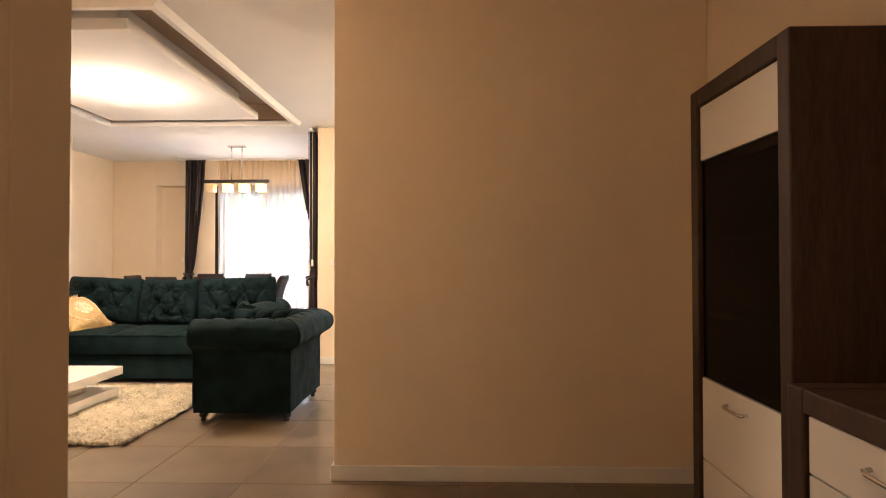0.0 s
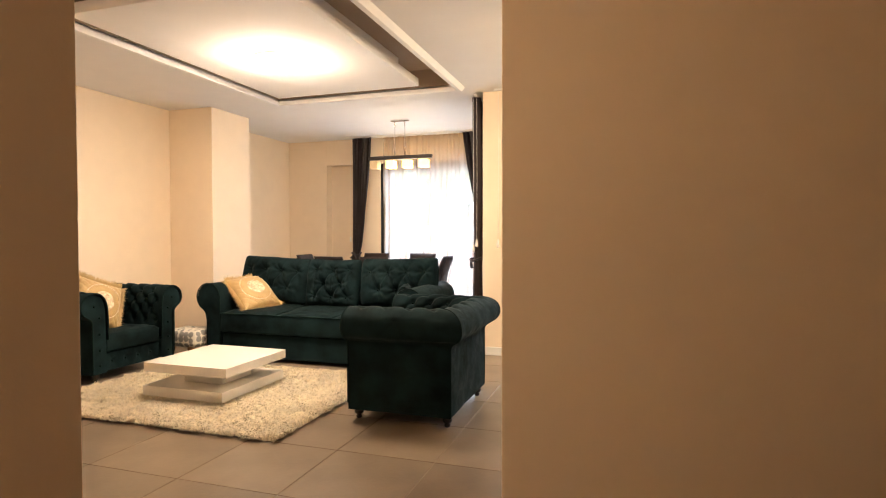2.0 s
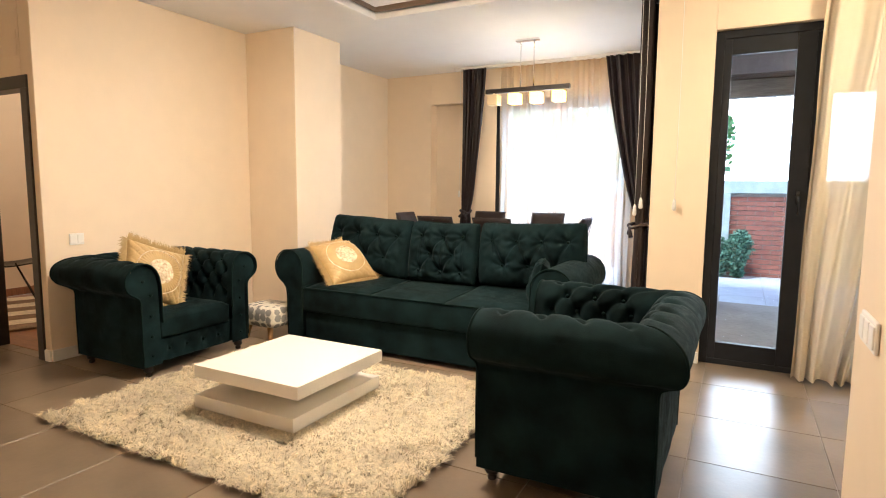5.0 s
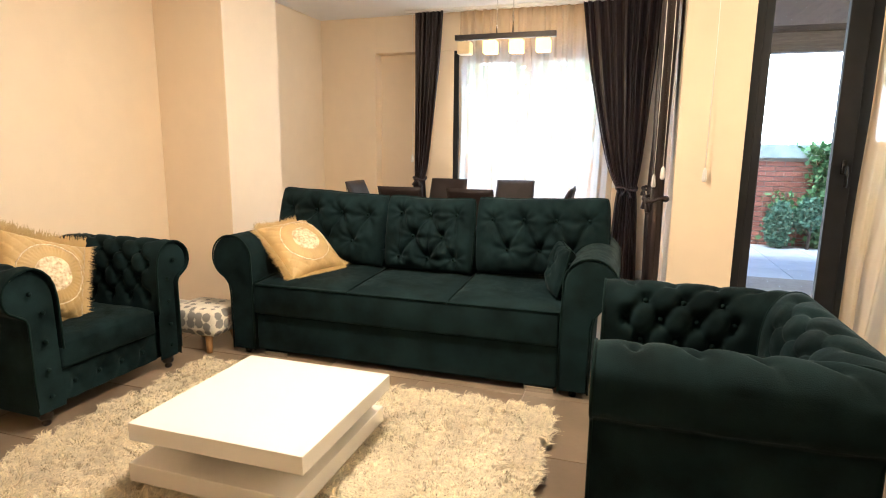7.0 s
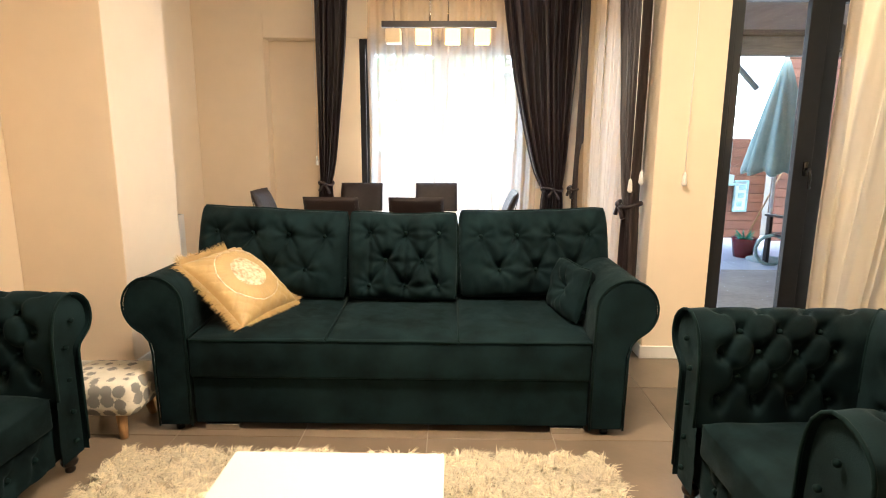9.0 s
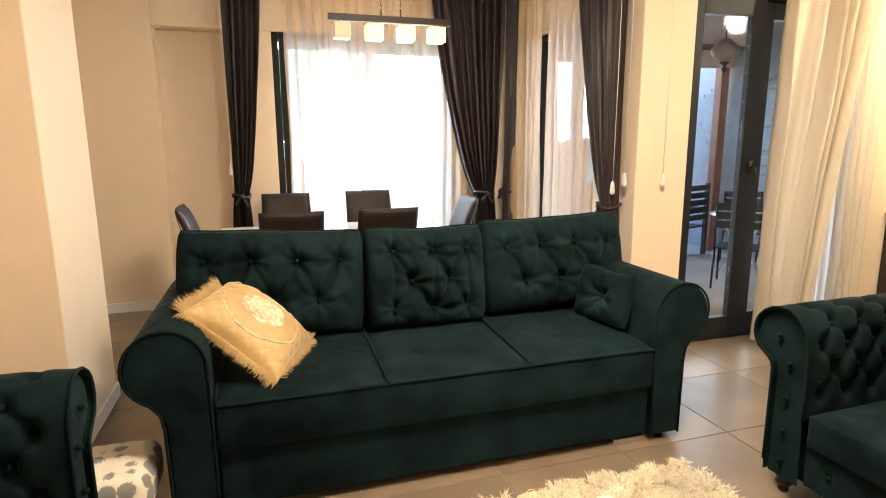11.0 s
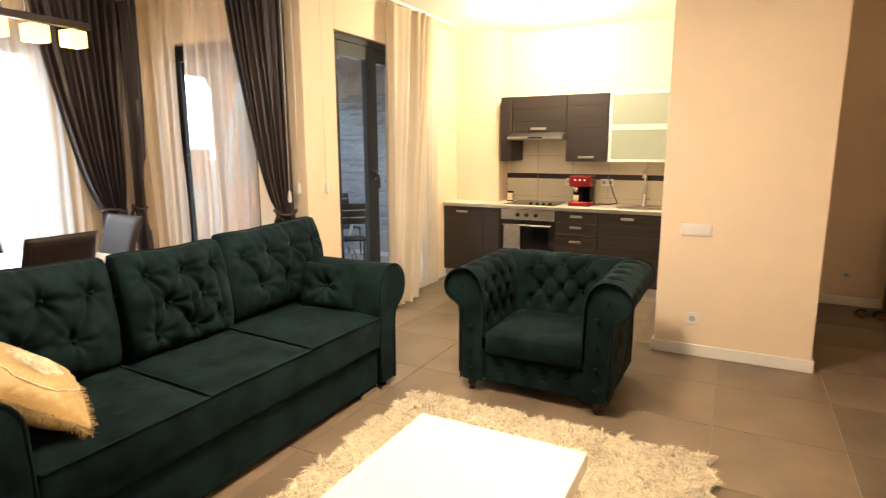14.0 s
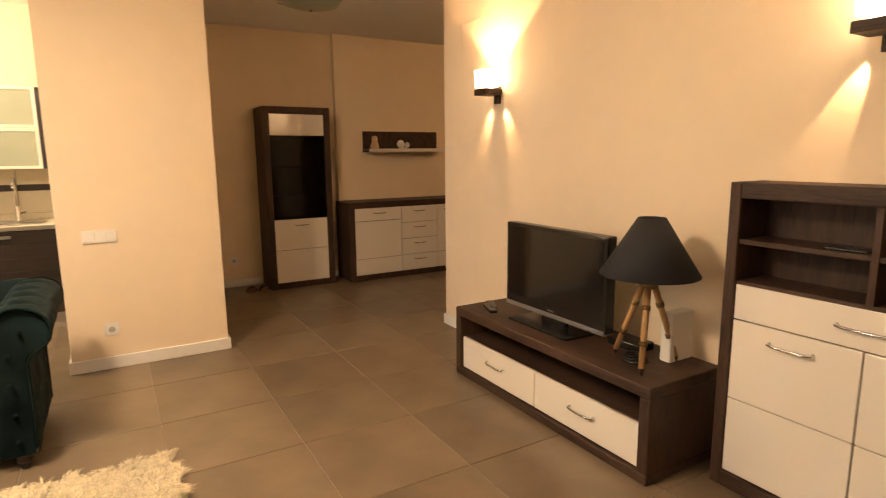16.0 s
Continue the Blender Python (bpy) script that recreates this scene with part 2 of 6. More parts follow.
def lathe(bm, profile, seg=24, centre=(0, 0, 0)):
    """A turned shape from (radius, height) pairs."""
    rings = []
    for r, z in profile:
        rings.append([bm.verts.new((centre[0] + r * math.cos(2 * math.pi * i / seg), centre[1] + r * math.sin(2 * math.pi * i / seg), centre[2] + z)) for i in range(seg)])
    for a, b in zip(rings, rings[1:]):
        for i in range(seg):
            bm.faces.new((a[i], a[(i + 1) % seg], b[(i + 1) % seg], b[i]))
    for ring, flip in ((rings[0], True), (rings[-1], False)):
        if profile[0 if flip else -1][0] > 1e-4:
            bm.faces.new(ring[::-1] if flip else ring)
    return bm


def tube(bm, pts, r, seg=8, closed=False):
    """A round bar along points."""
    pts = [Vector(p) for p in pts]
    n = len(pts)
    rings = []
    side = None
    for i, p in enumerate(pts):
        if closed:
            d = (pts[(i + 1) % n] - pts[i - 1]).normalized()
        else:
            d = (pts[min(i + 1, n - 1)] - pts[max(i - 1, 0)]).normalized()
        if side is None:
            side = d.orthogonal().normalized()
        side = (side - d * side.dot(d)).normalized()
        up = d.cross(side)
        rings.append([bm.verts.new(p + r * (math.cos(2 * math.pi * k / seg) * side + math.sin(2 * math.pi * k / seg) * up)) for k in range(seg)])
    pairs = list(zip(rings, rings[1:])) + ([(rings[-1], rings[0])] if closed else [])
    for a, b in pairs:
        for k in range(seg):
            bm.faces.new((a[k], a[(k + 1) % seg], b[(k + 1) % seg], b[k]))
    if not closed:
        bm.faces.new(rings[0][::-1])
        bm.faces.new(rings[-1])
    return bm


def sheet(bm, f, nu, nv, close_u=False):
    """A grid of faces over f(u, v), u and v from 0 to 1."""
    grid = [[bm.verts.new(f(i / nu, j / nv)) for j in range(nv + 1)] for i in range(nu + (0 if close_u else 1))]
    for i in range(nu):
        a, b = grid[i], grid[(i + 1) % len(grid)]
        for j in range(nv):
            bm.faces.new((a[j], b[j], b[j + 1], a[j + 1]))
    return grid


def solid(name, boxes, mat, label, category="", bevel=0.004):
    bm = bmesh.new()
    for b in boxes:
        box(bm, *b, bevel=bevel, seg=1)
    return tagged(mesh_ob(name, bm, mat), label, category or name.split("_")[0], kind="structure")


# ---- structure ----
H = 2.765
tagged(mesh_ob("floor", box(bmesh.new(), -6.4, 1.7, -1.7, 10.2, -0.12, -0.004), GROUT), "grey-brown tiled floor with pale grout", "floor", kind="structure")
solid("wall_west", [(-5.33, -5.22, 5.2, 10.2, 0, H)], WALL, "cream painted living room wall", "wall")
solid("wall_door", [(-5.37, -5.33, 5.204, 5.29, 0, H), (-6.2, -6.06, 5.2, 5.29, 0, H), (-6.06, -5.37, 5.2, 5.29, 2.0, H)], WALL, "cream painted wall around the bedroom door", "wall", 0)
solid("wall_far_west", [(-6.35, -6.2, 2.1, 5.36, 0, H)], WALL, "cream painted side wall", "wall")
solid("pillar", [(-5.22, -4.6, 7.13, 7.82, 0, H)], WALL, "cream painted projecting pillar", "pillar")
solid("wall_pier", [(-5.22, -4.53, 9.66, 10.2, 0, H)], WALL, "cream painted corner pier", "wall")
solid("wall_north", [(-4.53, -4.0, 9.82, 10.2, 0, 2.373), (-4.0, -3.60, 9.66, 10.2, 0, 2.373), (-1.92, -1.30, 9.66, 10.2, 0, 2.373)], WALL, "cream painted window wall", "wall")
solid("beam", [(-4.53, -1.30, 9.655, 10.2, 2.373, H)], WALL, "cream painted beam over the window", "beam")
solid("wall_bay_east", [(-1.30, -1.08, 7.98, 8.1, 0, H), (-1.30, -1.08, 9.25, 10.2, 0, H), (-1.30, -1.08, 8.1, 9.25, 2.373, H)], WALL, "cream painted bay wall with a glazed door", "wall")
solid("column", [(-1.44, -1.05, 7.48, 7.98, 0, H)], WALL, "cream painted column beside the terrace door", "column")
solid("wall_terrace", [(-1.05, 0.42, 7.48, 7.98, 2.40, H), (0.42, 1.75, 7.57, 7.98, 0, H)], WALL, "cream painted wall with the terrace door", "wall")
solid("wall_east", [(1.58, 1.75, -1.7, 7.57, 0, H)], WALL, "cream painted wall of kitchen and hall", "wall")
solid("kitchen_pier", [(1.3, 1.58, 7.03, 7.57, 0, H)], WALL, "cream painted pier in the kitchen corner", "pillar")
solid("hall_pier", [(1.5, 1.58, -1.7, 2.42, 0, H)], WALL, "cream painted hall pier", "wall")
solid("wall_block", [(-0.5, 1.58, 4.06, 5.05, 0, H)], WALL, "cream painted wall block between hall and kitchen", "wall")
solid("wall_sconces", [(-6.35, -0.81, 2.14, 2.34, 0, H)], WALL, "cream painted wall with sconces", "wall")
solid("wall_hall_west", [(-0.97, -0.81, -1.7, 2.14, 0, H)], WALL, "cream painted hall wall", "wall")
solid("wall_hall_south", [(-0.81, 1.58, -1.7, -1.55, 0, H)], WALL, "cream painted end wall of the hall", "wall")

# recess sides and top are a darker beige-brown than the ceiling
RECESS = material("recess_brown", (0.42, 0.33, 0.25), 0.85, vary=0.03, scale=5)
RX0, RX1, RY0, RY1 = -3.70, -1.63, 4.2, 7.15
solid("ceiling", [(-6.4, RX0, -1.7, 10.2, H, H + 0.3), (RX1, 1.75, -1.7, 10.2, H, H + 0.3), (RX0, RX1, -1.7, RY0, H, H + 0.3), (RX0, RX1, RY1, 10.2, H, H + 0.3), (RX0, RX1, RY0, RY1, H + 0.2, H + 0.3)], CEIL, "matt white ceiling with a stepped recess", "ceiling", 0)
bm = bmesh.new()
rings = []
for off, z in ((0.0, H + 0.01), (0.0, H - 0.045), (0.004, H - 0.05), (0.045, H - 0.05), (0.07, H - 0.002)):
    rings.append([bm.verts.new(p) for p in ((RX0 - off, RY0 - off, z), (RX1 + off, RY0 - off, z), (RX1 + off, RY1 + off, z), (RX0 - off, RY1 + off, z))])
for a, b in zip(rings, rings[1:]):
    for i in range(4):
        bm.faces.new((a[i], a[(i + 1) % 4], b[(i + 1) % 4], b[i]))
bmesh.ops.recalc_face_normals(bm, faces=bm.faces)
tagged(mesh_ob("ceiling_trim", bm, CEIL), "white moulding around the ceiling recess", "moulding", kind="structure")
solid("recess_lining", [(RX0, RX1, RY0, RY0 + 0.01, H + 0.012, H + 0.19), (RX0, RX1, RY1 - 0.01, RY1, H + 0.012, H + 0.19), (RX0, RX0 + 0.01, RY0 + 0.01, RY1 - 0.01, H + 0.012, H + 0.19), (RX1 - 0.01, RX1, RY0 + 0.01, RY1 - 0.01, H + 0.012, H + 0.19), (RX0 + 0.01, RX1 - 0.01, RY0 + 0.01, RY1 - 0.01, H + 0.19, H + 0.198)], RECESS, "beige-brown lining of the ceiling recess", "ceiling recess", 0)
bm = box(bmesh.new(), RX0 + 0.2, RX1 - 0.29, RY0 + 0.26, RY1 - 0.3, H - 0.055, H + 0.02, 0.006)
box(bm, RX0 + 0.35, RX1 - 0.44, RY0 + 0.4, RY1 - 0.45, H + 0.02, H + 0.188)
tagged(mesh_ob("ceiling_panel", bm, CEIL), "white panel hung in the ceiling recess", "ceiling panel", kind="structure")
solid("baseboard", [
    (-5.22, -5.205, 5.2, 7.13, 0, 0.085), (-5.205, -4.6, 7.115, 7.13, 0, 0.085), (-4.6, -4.585, 7.115, 7.82, 0, 0.085), (-5.22, -5.205, 7.82, 9.645, 0, 0.085),
    (-5.205, -4.53, 9.645, 9.66, 0, 0.085), (-4.53, -4.515, 9.645, 9.82, 0, 0.085), (-4.515, -4.0, 9.805, 9.82, 0, 0.085), (-1.92, -1.3, 9.645, 9.66, 0, 0.085),
    (-1.455, -1.05, 7.465, 7.48, 0, 0.085), (-1.455, -1.44, 7.48, 7.98, 0, 0.085), (0.42, 1.0, 7.555, 7.57, 0, 0.085), (-0.515, -0.5, 4.045, 5.065, 0, 0.085), (-0.5, 1.58, 4.045, 4.06, 0, 0.085),
    (-0.5, 0.9, 5.05, 5.065, 0, 0.085), (1.565, 1.58, 3.34, 4.045, 0, 0.085), (1.485, 1.5, 2.42, 2.62, 0, 0.085), (-6.2, -0.795, 2.34, 2.355, 0, 0.085), (-0.81, -0.795, 2.14, 2.34, 0, 0.085), (-6.2, -6.185, 2.355, 5.2, 0, 0.085), (-5.29, -5.22, 5.185, 5.2, 0, 0.085)],
    WHITE, "low white skirting board", "baseboard", 0.003)


def rbox(x0, x1, y0, y1, z0, z1, bevel=0.004, seg=2):
    return box(bmesh.new(), x0, x1, y0, y1, z0, z1, bevel, seg)


def bar_handle(name, parent, a, b, out, mat=CHROME, r=0.006):
    """A bowed bar handle from a to b that stands off along out."""
    a, b, o = Vector(a), Vector(b), Vector(out)
    pts = [a, a + o * 0.7, a.lerp(b, 0.12) + o, a.lerp(b, 0.5) + o * 1.15, a.lerp(b, 0.88) + o, b + o * 0.7, b]
    return part(name, tube(bmesh.new(), pts, r, 8), mat, parent, "bowed chrome handle", True)


# ---- tufted upholstery ----
def tuft_field(buttons, reach, deep=0.03, crease=0.013, wide=0.04):
    """How far a buttoned surface sinks at (p, q)."""
    pairs = []
    for i, a in enumerate(buttons):
        for b in buttons[i + 1:]:
            if (a[0] - b[0]) ** 2 + (a[1] - b[1]) ** 2 < reach * reach and abs(a[1] - b[1]) > 0.02:
                pairs.append((a, b))
    B = np.array(buttons, float).reshape(-1, 2)
    A0 = np.array([p[0] for p in pairs], float).reshape(-1, 2)
    A1 = np.array([p[1] for p in pairs], float).reshape(-1, 2)
    D = A1 - A0
    LL = np.maximum((D * D).sum(1), 1e-9)

    def sink(p, q):
        v = np.array((p, q))
        d = -deep * np.exp(-((B - v) ** 2).sum(1) / (wide * wide)).sum()
        if len(D):
            t = np.clip(((v - A0) * D).sum(1) / LL, 0, 1)
            gap = np.sqrt((((A0 + D * t[:, None]) - v) ** 2).sum(1))
            d -= crease * np.exp(-(gap / 0.016) ** 1.5).max()
        return float(d)
    return sink


def staggered(p0, p1, rows, step, odd_shift=0.5):
    out = []
    for i, q in enumerate(rows):
        n = max(1, int(round((p1 - p0) / step)))
        k = n if i % 2 == 0 else n - 1
        s = (p1 - p0) / n
        off = s / 2 if i % 2 == 0 else s
        out += [(p0 + off + j * s, q) for j in range(k)]
    return out


def button(parent, places, mat=VELVET_D, r=0.011):
    for p in places:
        bm = bmesh.new()
        bmesh.ops.create_uvsphere(bm, u_segments=10, v_segments=6, radius=r, matrix=Matrix.Translation(p) @ Matrix.Diagonal((1, 1, 1, 1)))
        part("button", bm, mat, parent, "", True)


def tufted_cushion(name, parent, m, w, h, thick, buttons, label, seed):
    """A loose buttoned back cushion, upright in its own space: x across, z up, front towards -y."""
    sink = tuft_field(buttons, 0.30, 0.05, 0.024, 0.05)
    rnd = Vector((seed * 3.7, seed, 0))

    def pleat(x, z):
        d = 0.0
        for i, (p, q) in enumerate(buttons):
            r = math.hypot(x - p, z - q)
            if r < 0.2:
                a = math.atan2(z - q, x - p)
                d += 0.010 * math.sin(7 * a + 2 * i + 2 * noise.noise(Vector((x * 9, z * 9, i)))) * (r / 0.05) * math.exp(1 - r / 0.05) * 0.6
        return d

    def face(sgn):
        def f(u, v):
            x, z = (u - 0.5) * w, (v - 0.5) * h
            ex, ez = abs(2 * u - 1), abs(2 * v - 1)
            puff = (1 - ex ** 3.2) ** 0.5 * (1 - ez ** 3.2) ** 0.5
            y = thick / 2 * (0.22 + 0.78 * puff) * (puff > 0 or 0)
            if sgn < 0:
                y += (sink(x, z) + pleat(x, z)) * puff + 0.004 * math.sin(x * 75 + 5 * noise.noise(Vector((x * 6, seed, 0)))) * ez ** 4 + (0.016 * noise.noise(Vector((x * 8, z * 8, 0)) + rnd) + 0.007 * noise.noise(Vector((x * 24, z * 19, 0)) + rnd)) * puff
            corner = 1 - 0.028 * (ex * ez) ** 7
            cx = (1 - 0.018 * ez ** 2) * corner
            cz = (1 - 0.03 * (1 - ex ** 2)) * corner
            return m @ Vector((x * cx, sgn * y, z * cz + 0.008 * noise.noise(Vector((x * 4, sgn, 2)) + rnd)))
        return f
    bm = bmesh.new()
    sheet(bm, face(-1), 96, 60)
    sheet(bm, face(1), 24, 16)
    rim = []
    for u, v in [(i / 24, 0) for i in range(24)] + [(1, i / 16) for i in range(16)] + [(1 - i / 24, 1) for i in range(24)] + [(0, 1 - i / 16) for i in range(16)]:
        rim.append((u, v))
    fa, fb = face(-1), face(1)
    ra, rb = [bm.verts.new(fa(*p)) for p in rim], [bm.verts.new(fb(*p)) for p in rim]
    for i in range(len(rim)):
        j = (i + 1) % len(rim)
        bm.faces.new((ra[i], ra[j], rb[j], rb[i]))
    bmesh.ops.remove_doubles(bm, verts=bm.verts, dist=0.0008)
    bmesh.ops.recalc_face_normals(bm, faces=bm.faces)
    c = part(name, bm, VELVET, parent, label, True)
    part("piping", tube(bmesh.new(), [fa(*p) for p in rim], 0.006, 6, True), VELVET_D, c, "", True)
    button(c, [m @ Vector((p, -(thick / 2 - 0.045), q)) for p, q in buttons])
    return c


def profile_sheet(bm, prof, place, sink, n_s, span):
    """Sweeps a profile of (a, z) points along k from 0 to 1; place(k, a, z) gives the point, sink(s, d) the dent along the normal."""
    P = [Vector(p) for p in prof]
    n = len(P)
    normals, dist = [], [0.0]
    for i in range(n):
        d = (P[min(i + 1, n - 1)] - P[max(i - 1, 0)]).normalized()
        normals.append(Vector((d.y, -d.x)))
        if i:
            dist.append(dist[-1] + (P[i] - P[i - 1]).length)
    rows = []
    for j in range(n_s + 1):
        k = j / n_s
        s = span[0] + (span[1] - span[0]) * k
        fade = min(1.0, 14 * k, 9 * (1 - k))
        row = []
        for i in range(n):
            q = P[i] - normals[i] * sink(s, dist[i]) * fade
            row.append(bm.verts.new(place(k, q.x, q.y, P[i].x)))
        rows.append(row)
    for a, b in zip(rows, rows[1:]):
        for i in range(n - 1):
            bm.faces.new((a[i], a[i + 1], b[i + 1], b[i]))
    return rows


def smooth_line(pts, n):
    """A rounded line through points, with n points."""
    P = [Vector(p) for p in pts]
    out = []
    m = len(P) - 1
    for k in range(n):
        t = k / (n - 1) * m
        i = min(int(t), m - 1)
        f = t - i
        p0, p1, p2, p3 = P[max(i - 1, 0)], P[i], P[i + 1], P[min(i + 2, m)]
        out.append(0.5 * ((2 * p1) + (p2 - p0) * f + (2 * p0 - 5 * p1 + 4 * p2 - p3) * f * f + (3 * p1 - p0 - 3 * p2 + p3) * f ** 3))
    return out


def turned_leg(parent, x, y, h=0.075, mat=DARKWOOD):
    part("leg", lathe(bmesh.new(), [(0.014, 0), (0.02, 0.006), (0.021, 0.018), (0.013, 0.026), (0.03, 0.036), (0.034, 0.05), (0.028, 0.062), (0.036, h)], 16, (x, y, 0)), mat, parent, "turned dark wooden foot", True)


def armchair(label, place, turn):
    """A buttoned roll-arm armchair that faces +x."""
    t = thing("armchair", label, "armchair", "buttoned armchairs", place, turn)
    # inner face, over the roll, under it and down the outside; a runs outwards
    prof = smooth_line([(0.297, 0.36), (0.298, 0.45), (0.30, 0.55), (0.304, 0.63), (0.328, 0.715), (0.392, 0.77), (0.472, 0.765), (0.535, 0.718), (0.552, 0.65), (0.53, 0.595), (0.48, 0.562), (0.452, 0.53), (0.45, 0.45), (0.45, 0.25), (0.448, 0.075)], 84)
    total = [0.0]
    for a, b in zip(prof, prof[1:]):
        total.append(total[-1] + (b - a).length)
    tops = [0.10, 0.195, 0.29, 0.385, 0.475]

    def dent(span):
        studs = staggered(span[0] + 0.03, span[1] - 0.03, tops, 0.185)
        sink = tuft_field(studs, 0.16, 0.036, 0.019, 0.031)
        top = [p for p, q in studs if q == tops[-1]]

        def f(s, d):
            out = max(0.0, d - tops[-1])
            pleat = sum(math.exp(-((s - p - 0.12 * out) / 0.015) ** 2) for p in top) * max(0.0, 1 - out / 0.13) if out else 0.0
            swell = 0.010 * math.exp(-((d - 0.44) / 0.12) ** 2)
            return sink(s, d) * (1.0 if d < 0.4 else 0.6) + swell - 0.006 * pleat + (0.008 * noise.noise(Vector((s * 7, d * 7, span[1]))) if d > 0.6 else 0)
        return f, studs

    def stud_places(place_at, span, studs, deep=0.028):
        """The points where the buttons sit, deep in the padding."""
        out = []
        for s, d in studs:
            i = min(range(len(prof)), key=lambda n: abs(total[n] - d))
            way = (prof[min(i + 1, len(prof) - 1)] - prof[max(i - 1, 0)]).normalized()
            q = prof[i] + Vector((way.y, -way.x)) * deep
            out.append(place_at((s - span[0]) / (span[1] - span[0]), q.x, q.y, prof[i].x))
        return out
    for side in (1, -1):
        bm = bmesh.new()
        sink, studs = dent((-0.42, 0.40))
        along = lambda k, a, z, a0: Vector((0.11 - a0 + (0.285 + a0) * k, side * a, z))
        profile_sheet(bm, prof, along, sink, 92, (-0.42, 0.395))
        bmesh.ops.recalc_face_normals(bm, faces=bm.faces)
        arm = part("arm", bm, VELVET, t, "", True)
        button(arm, stud_places(along, (-0.42, 0.395), studs))
        part("piping", tube(bmesh.new(), [(0.396, side * p.x, p.y) for p in prof[::3]], 0.006, 6), VELVET_D, arm, "", True)
        # front panel of the arm, with its scroll
        bm = bmesh.new()
        ring = [bm.verts.new((0.392, side * (p.x + (0.012 if i < 36 else -0.012)), p.y - (0.0 if i < 27 or i > 51 else 0.012))) for i, p in enumerate(prof)] + [bm.verts.new((0.392, side * 0.30, 0.075))]
        f = bm.faces.new(ring)
        f.normal_update()
        if f.normal.x < 0:
            f.normal_flip()
        bmesh.ops.inset_region(bm, faces=[f], thickness=0.008, depth=0.012)
        bmesh.ops.inset_region(bm, faces=[f], thickness=0.03, depth=0.003)
        bmesh.ops.inset_region(bm, faces=[f], thickness=0.006, depth=-0.016)
        bmesh.ops.recalc_face_normals(bm, faces=bm.faces)
        fp = part("front_panel", bm, VELVET, t)
        button(fp, [(0.394, side * 0.43, 0.66), (0.394, side * 0.378, 0.56), (0.394, side * 0.378, 0.42), (0.394, side * 0.378, 0.28), (0.394, side * 0.378, 0.15)])
    bm = bmesh.new()
    sink, studs = dent((-0.43, 0.43))
    across = lambda k, a, z, a0: Vector((0.11 - a, (2 * k - 1) * a0, z + 0.004))
    profile_sheet(bm, prof, across, sink, 92, (-0.43, 0.43))
    bmesh.ops.recalc_face_normals(bm, faces=bm.faces)
    back = part("backrest", bm, VELVET, t, "", True)
    button(back, stud_places(across, (-0.43, 0.43), studs))
    for side in (1, -1):
        part("seam", tube(bmesh.new(), [(0.11 - p.x, side * p.x, p.y + 0.003) for p in prof[9:]], 0.005, 6), VELVET_D, back, "", True)
    part("base", rbox(-0.325, 0.335, -0.44, 0.44, 0.075, 0.26, 0.01), VELVET, t)
    bm = bmesh.new()

    def seat(u, v):
        x, y = -0.20 + 0.568 * u, -0.295 + 0.59 * v
        e = (1 - abs(2 * u - 1) ** 6) * (1 - abs(2 * v - 1) ** 6)
        return Vector((x, y, 0.375 + 0.035 * e ** 0.4 + 0.006 * noise.noise(Vector((x * 6, y * 6, place[0])))))
    sheet(bm, seat, 28, 24)
    box(bm, -0.20, 0.370, -0.296, 0.296, 0.245, 0.382, 0.018, 3)
    bmesh.ops.recalc_face_normals(bm, faces=bm.faces)
    part("seat", bm, VELVET, t, "", True)
    bm = bmesh.new()
    bt = [(-0.21, 0.157), (-0.07, 0.157), (0.07, 0.157), (0.21, 0.157)]
    sk = tuft_field(bt + [(x, z) for x in (-0.28, -0.14, 0.0, 0.14, 0.28) for z in (0.045, 0.27)], 0.14, 0.018, 0.007, 0.026)
    sheet(bm, lambda u, v: Vector((0.352 + sk(-0.296 + 0.592 * u, 0.08 + 0.155 * v), -0.296 + 0.592 * u, 0.08 + 0.155 * v)), 48, 16)
    bmesh.ops.recalc_face_normals(bm, faces=bm.faces)
    rail = part("front_rail", bm, VELVET, t, "", True)
    button(rail, [(0.338, p, q) for p, q in bt])
    for x in (-0.295, 0.345):
        for y in (-0.385, 0.385):
            turned_leg(t, x, y)
    return t


armchair("dark green buttoned velvet armchair on turned dark feet", (-1.40, 5.57, 0), 180)
armchair("dark green buttoned velvet armchair with a gold cushion", (-4.66, 5.715, 0), 0)


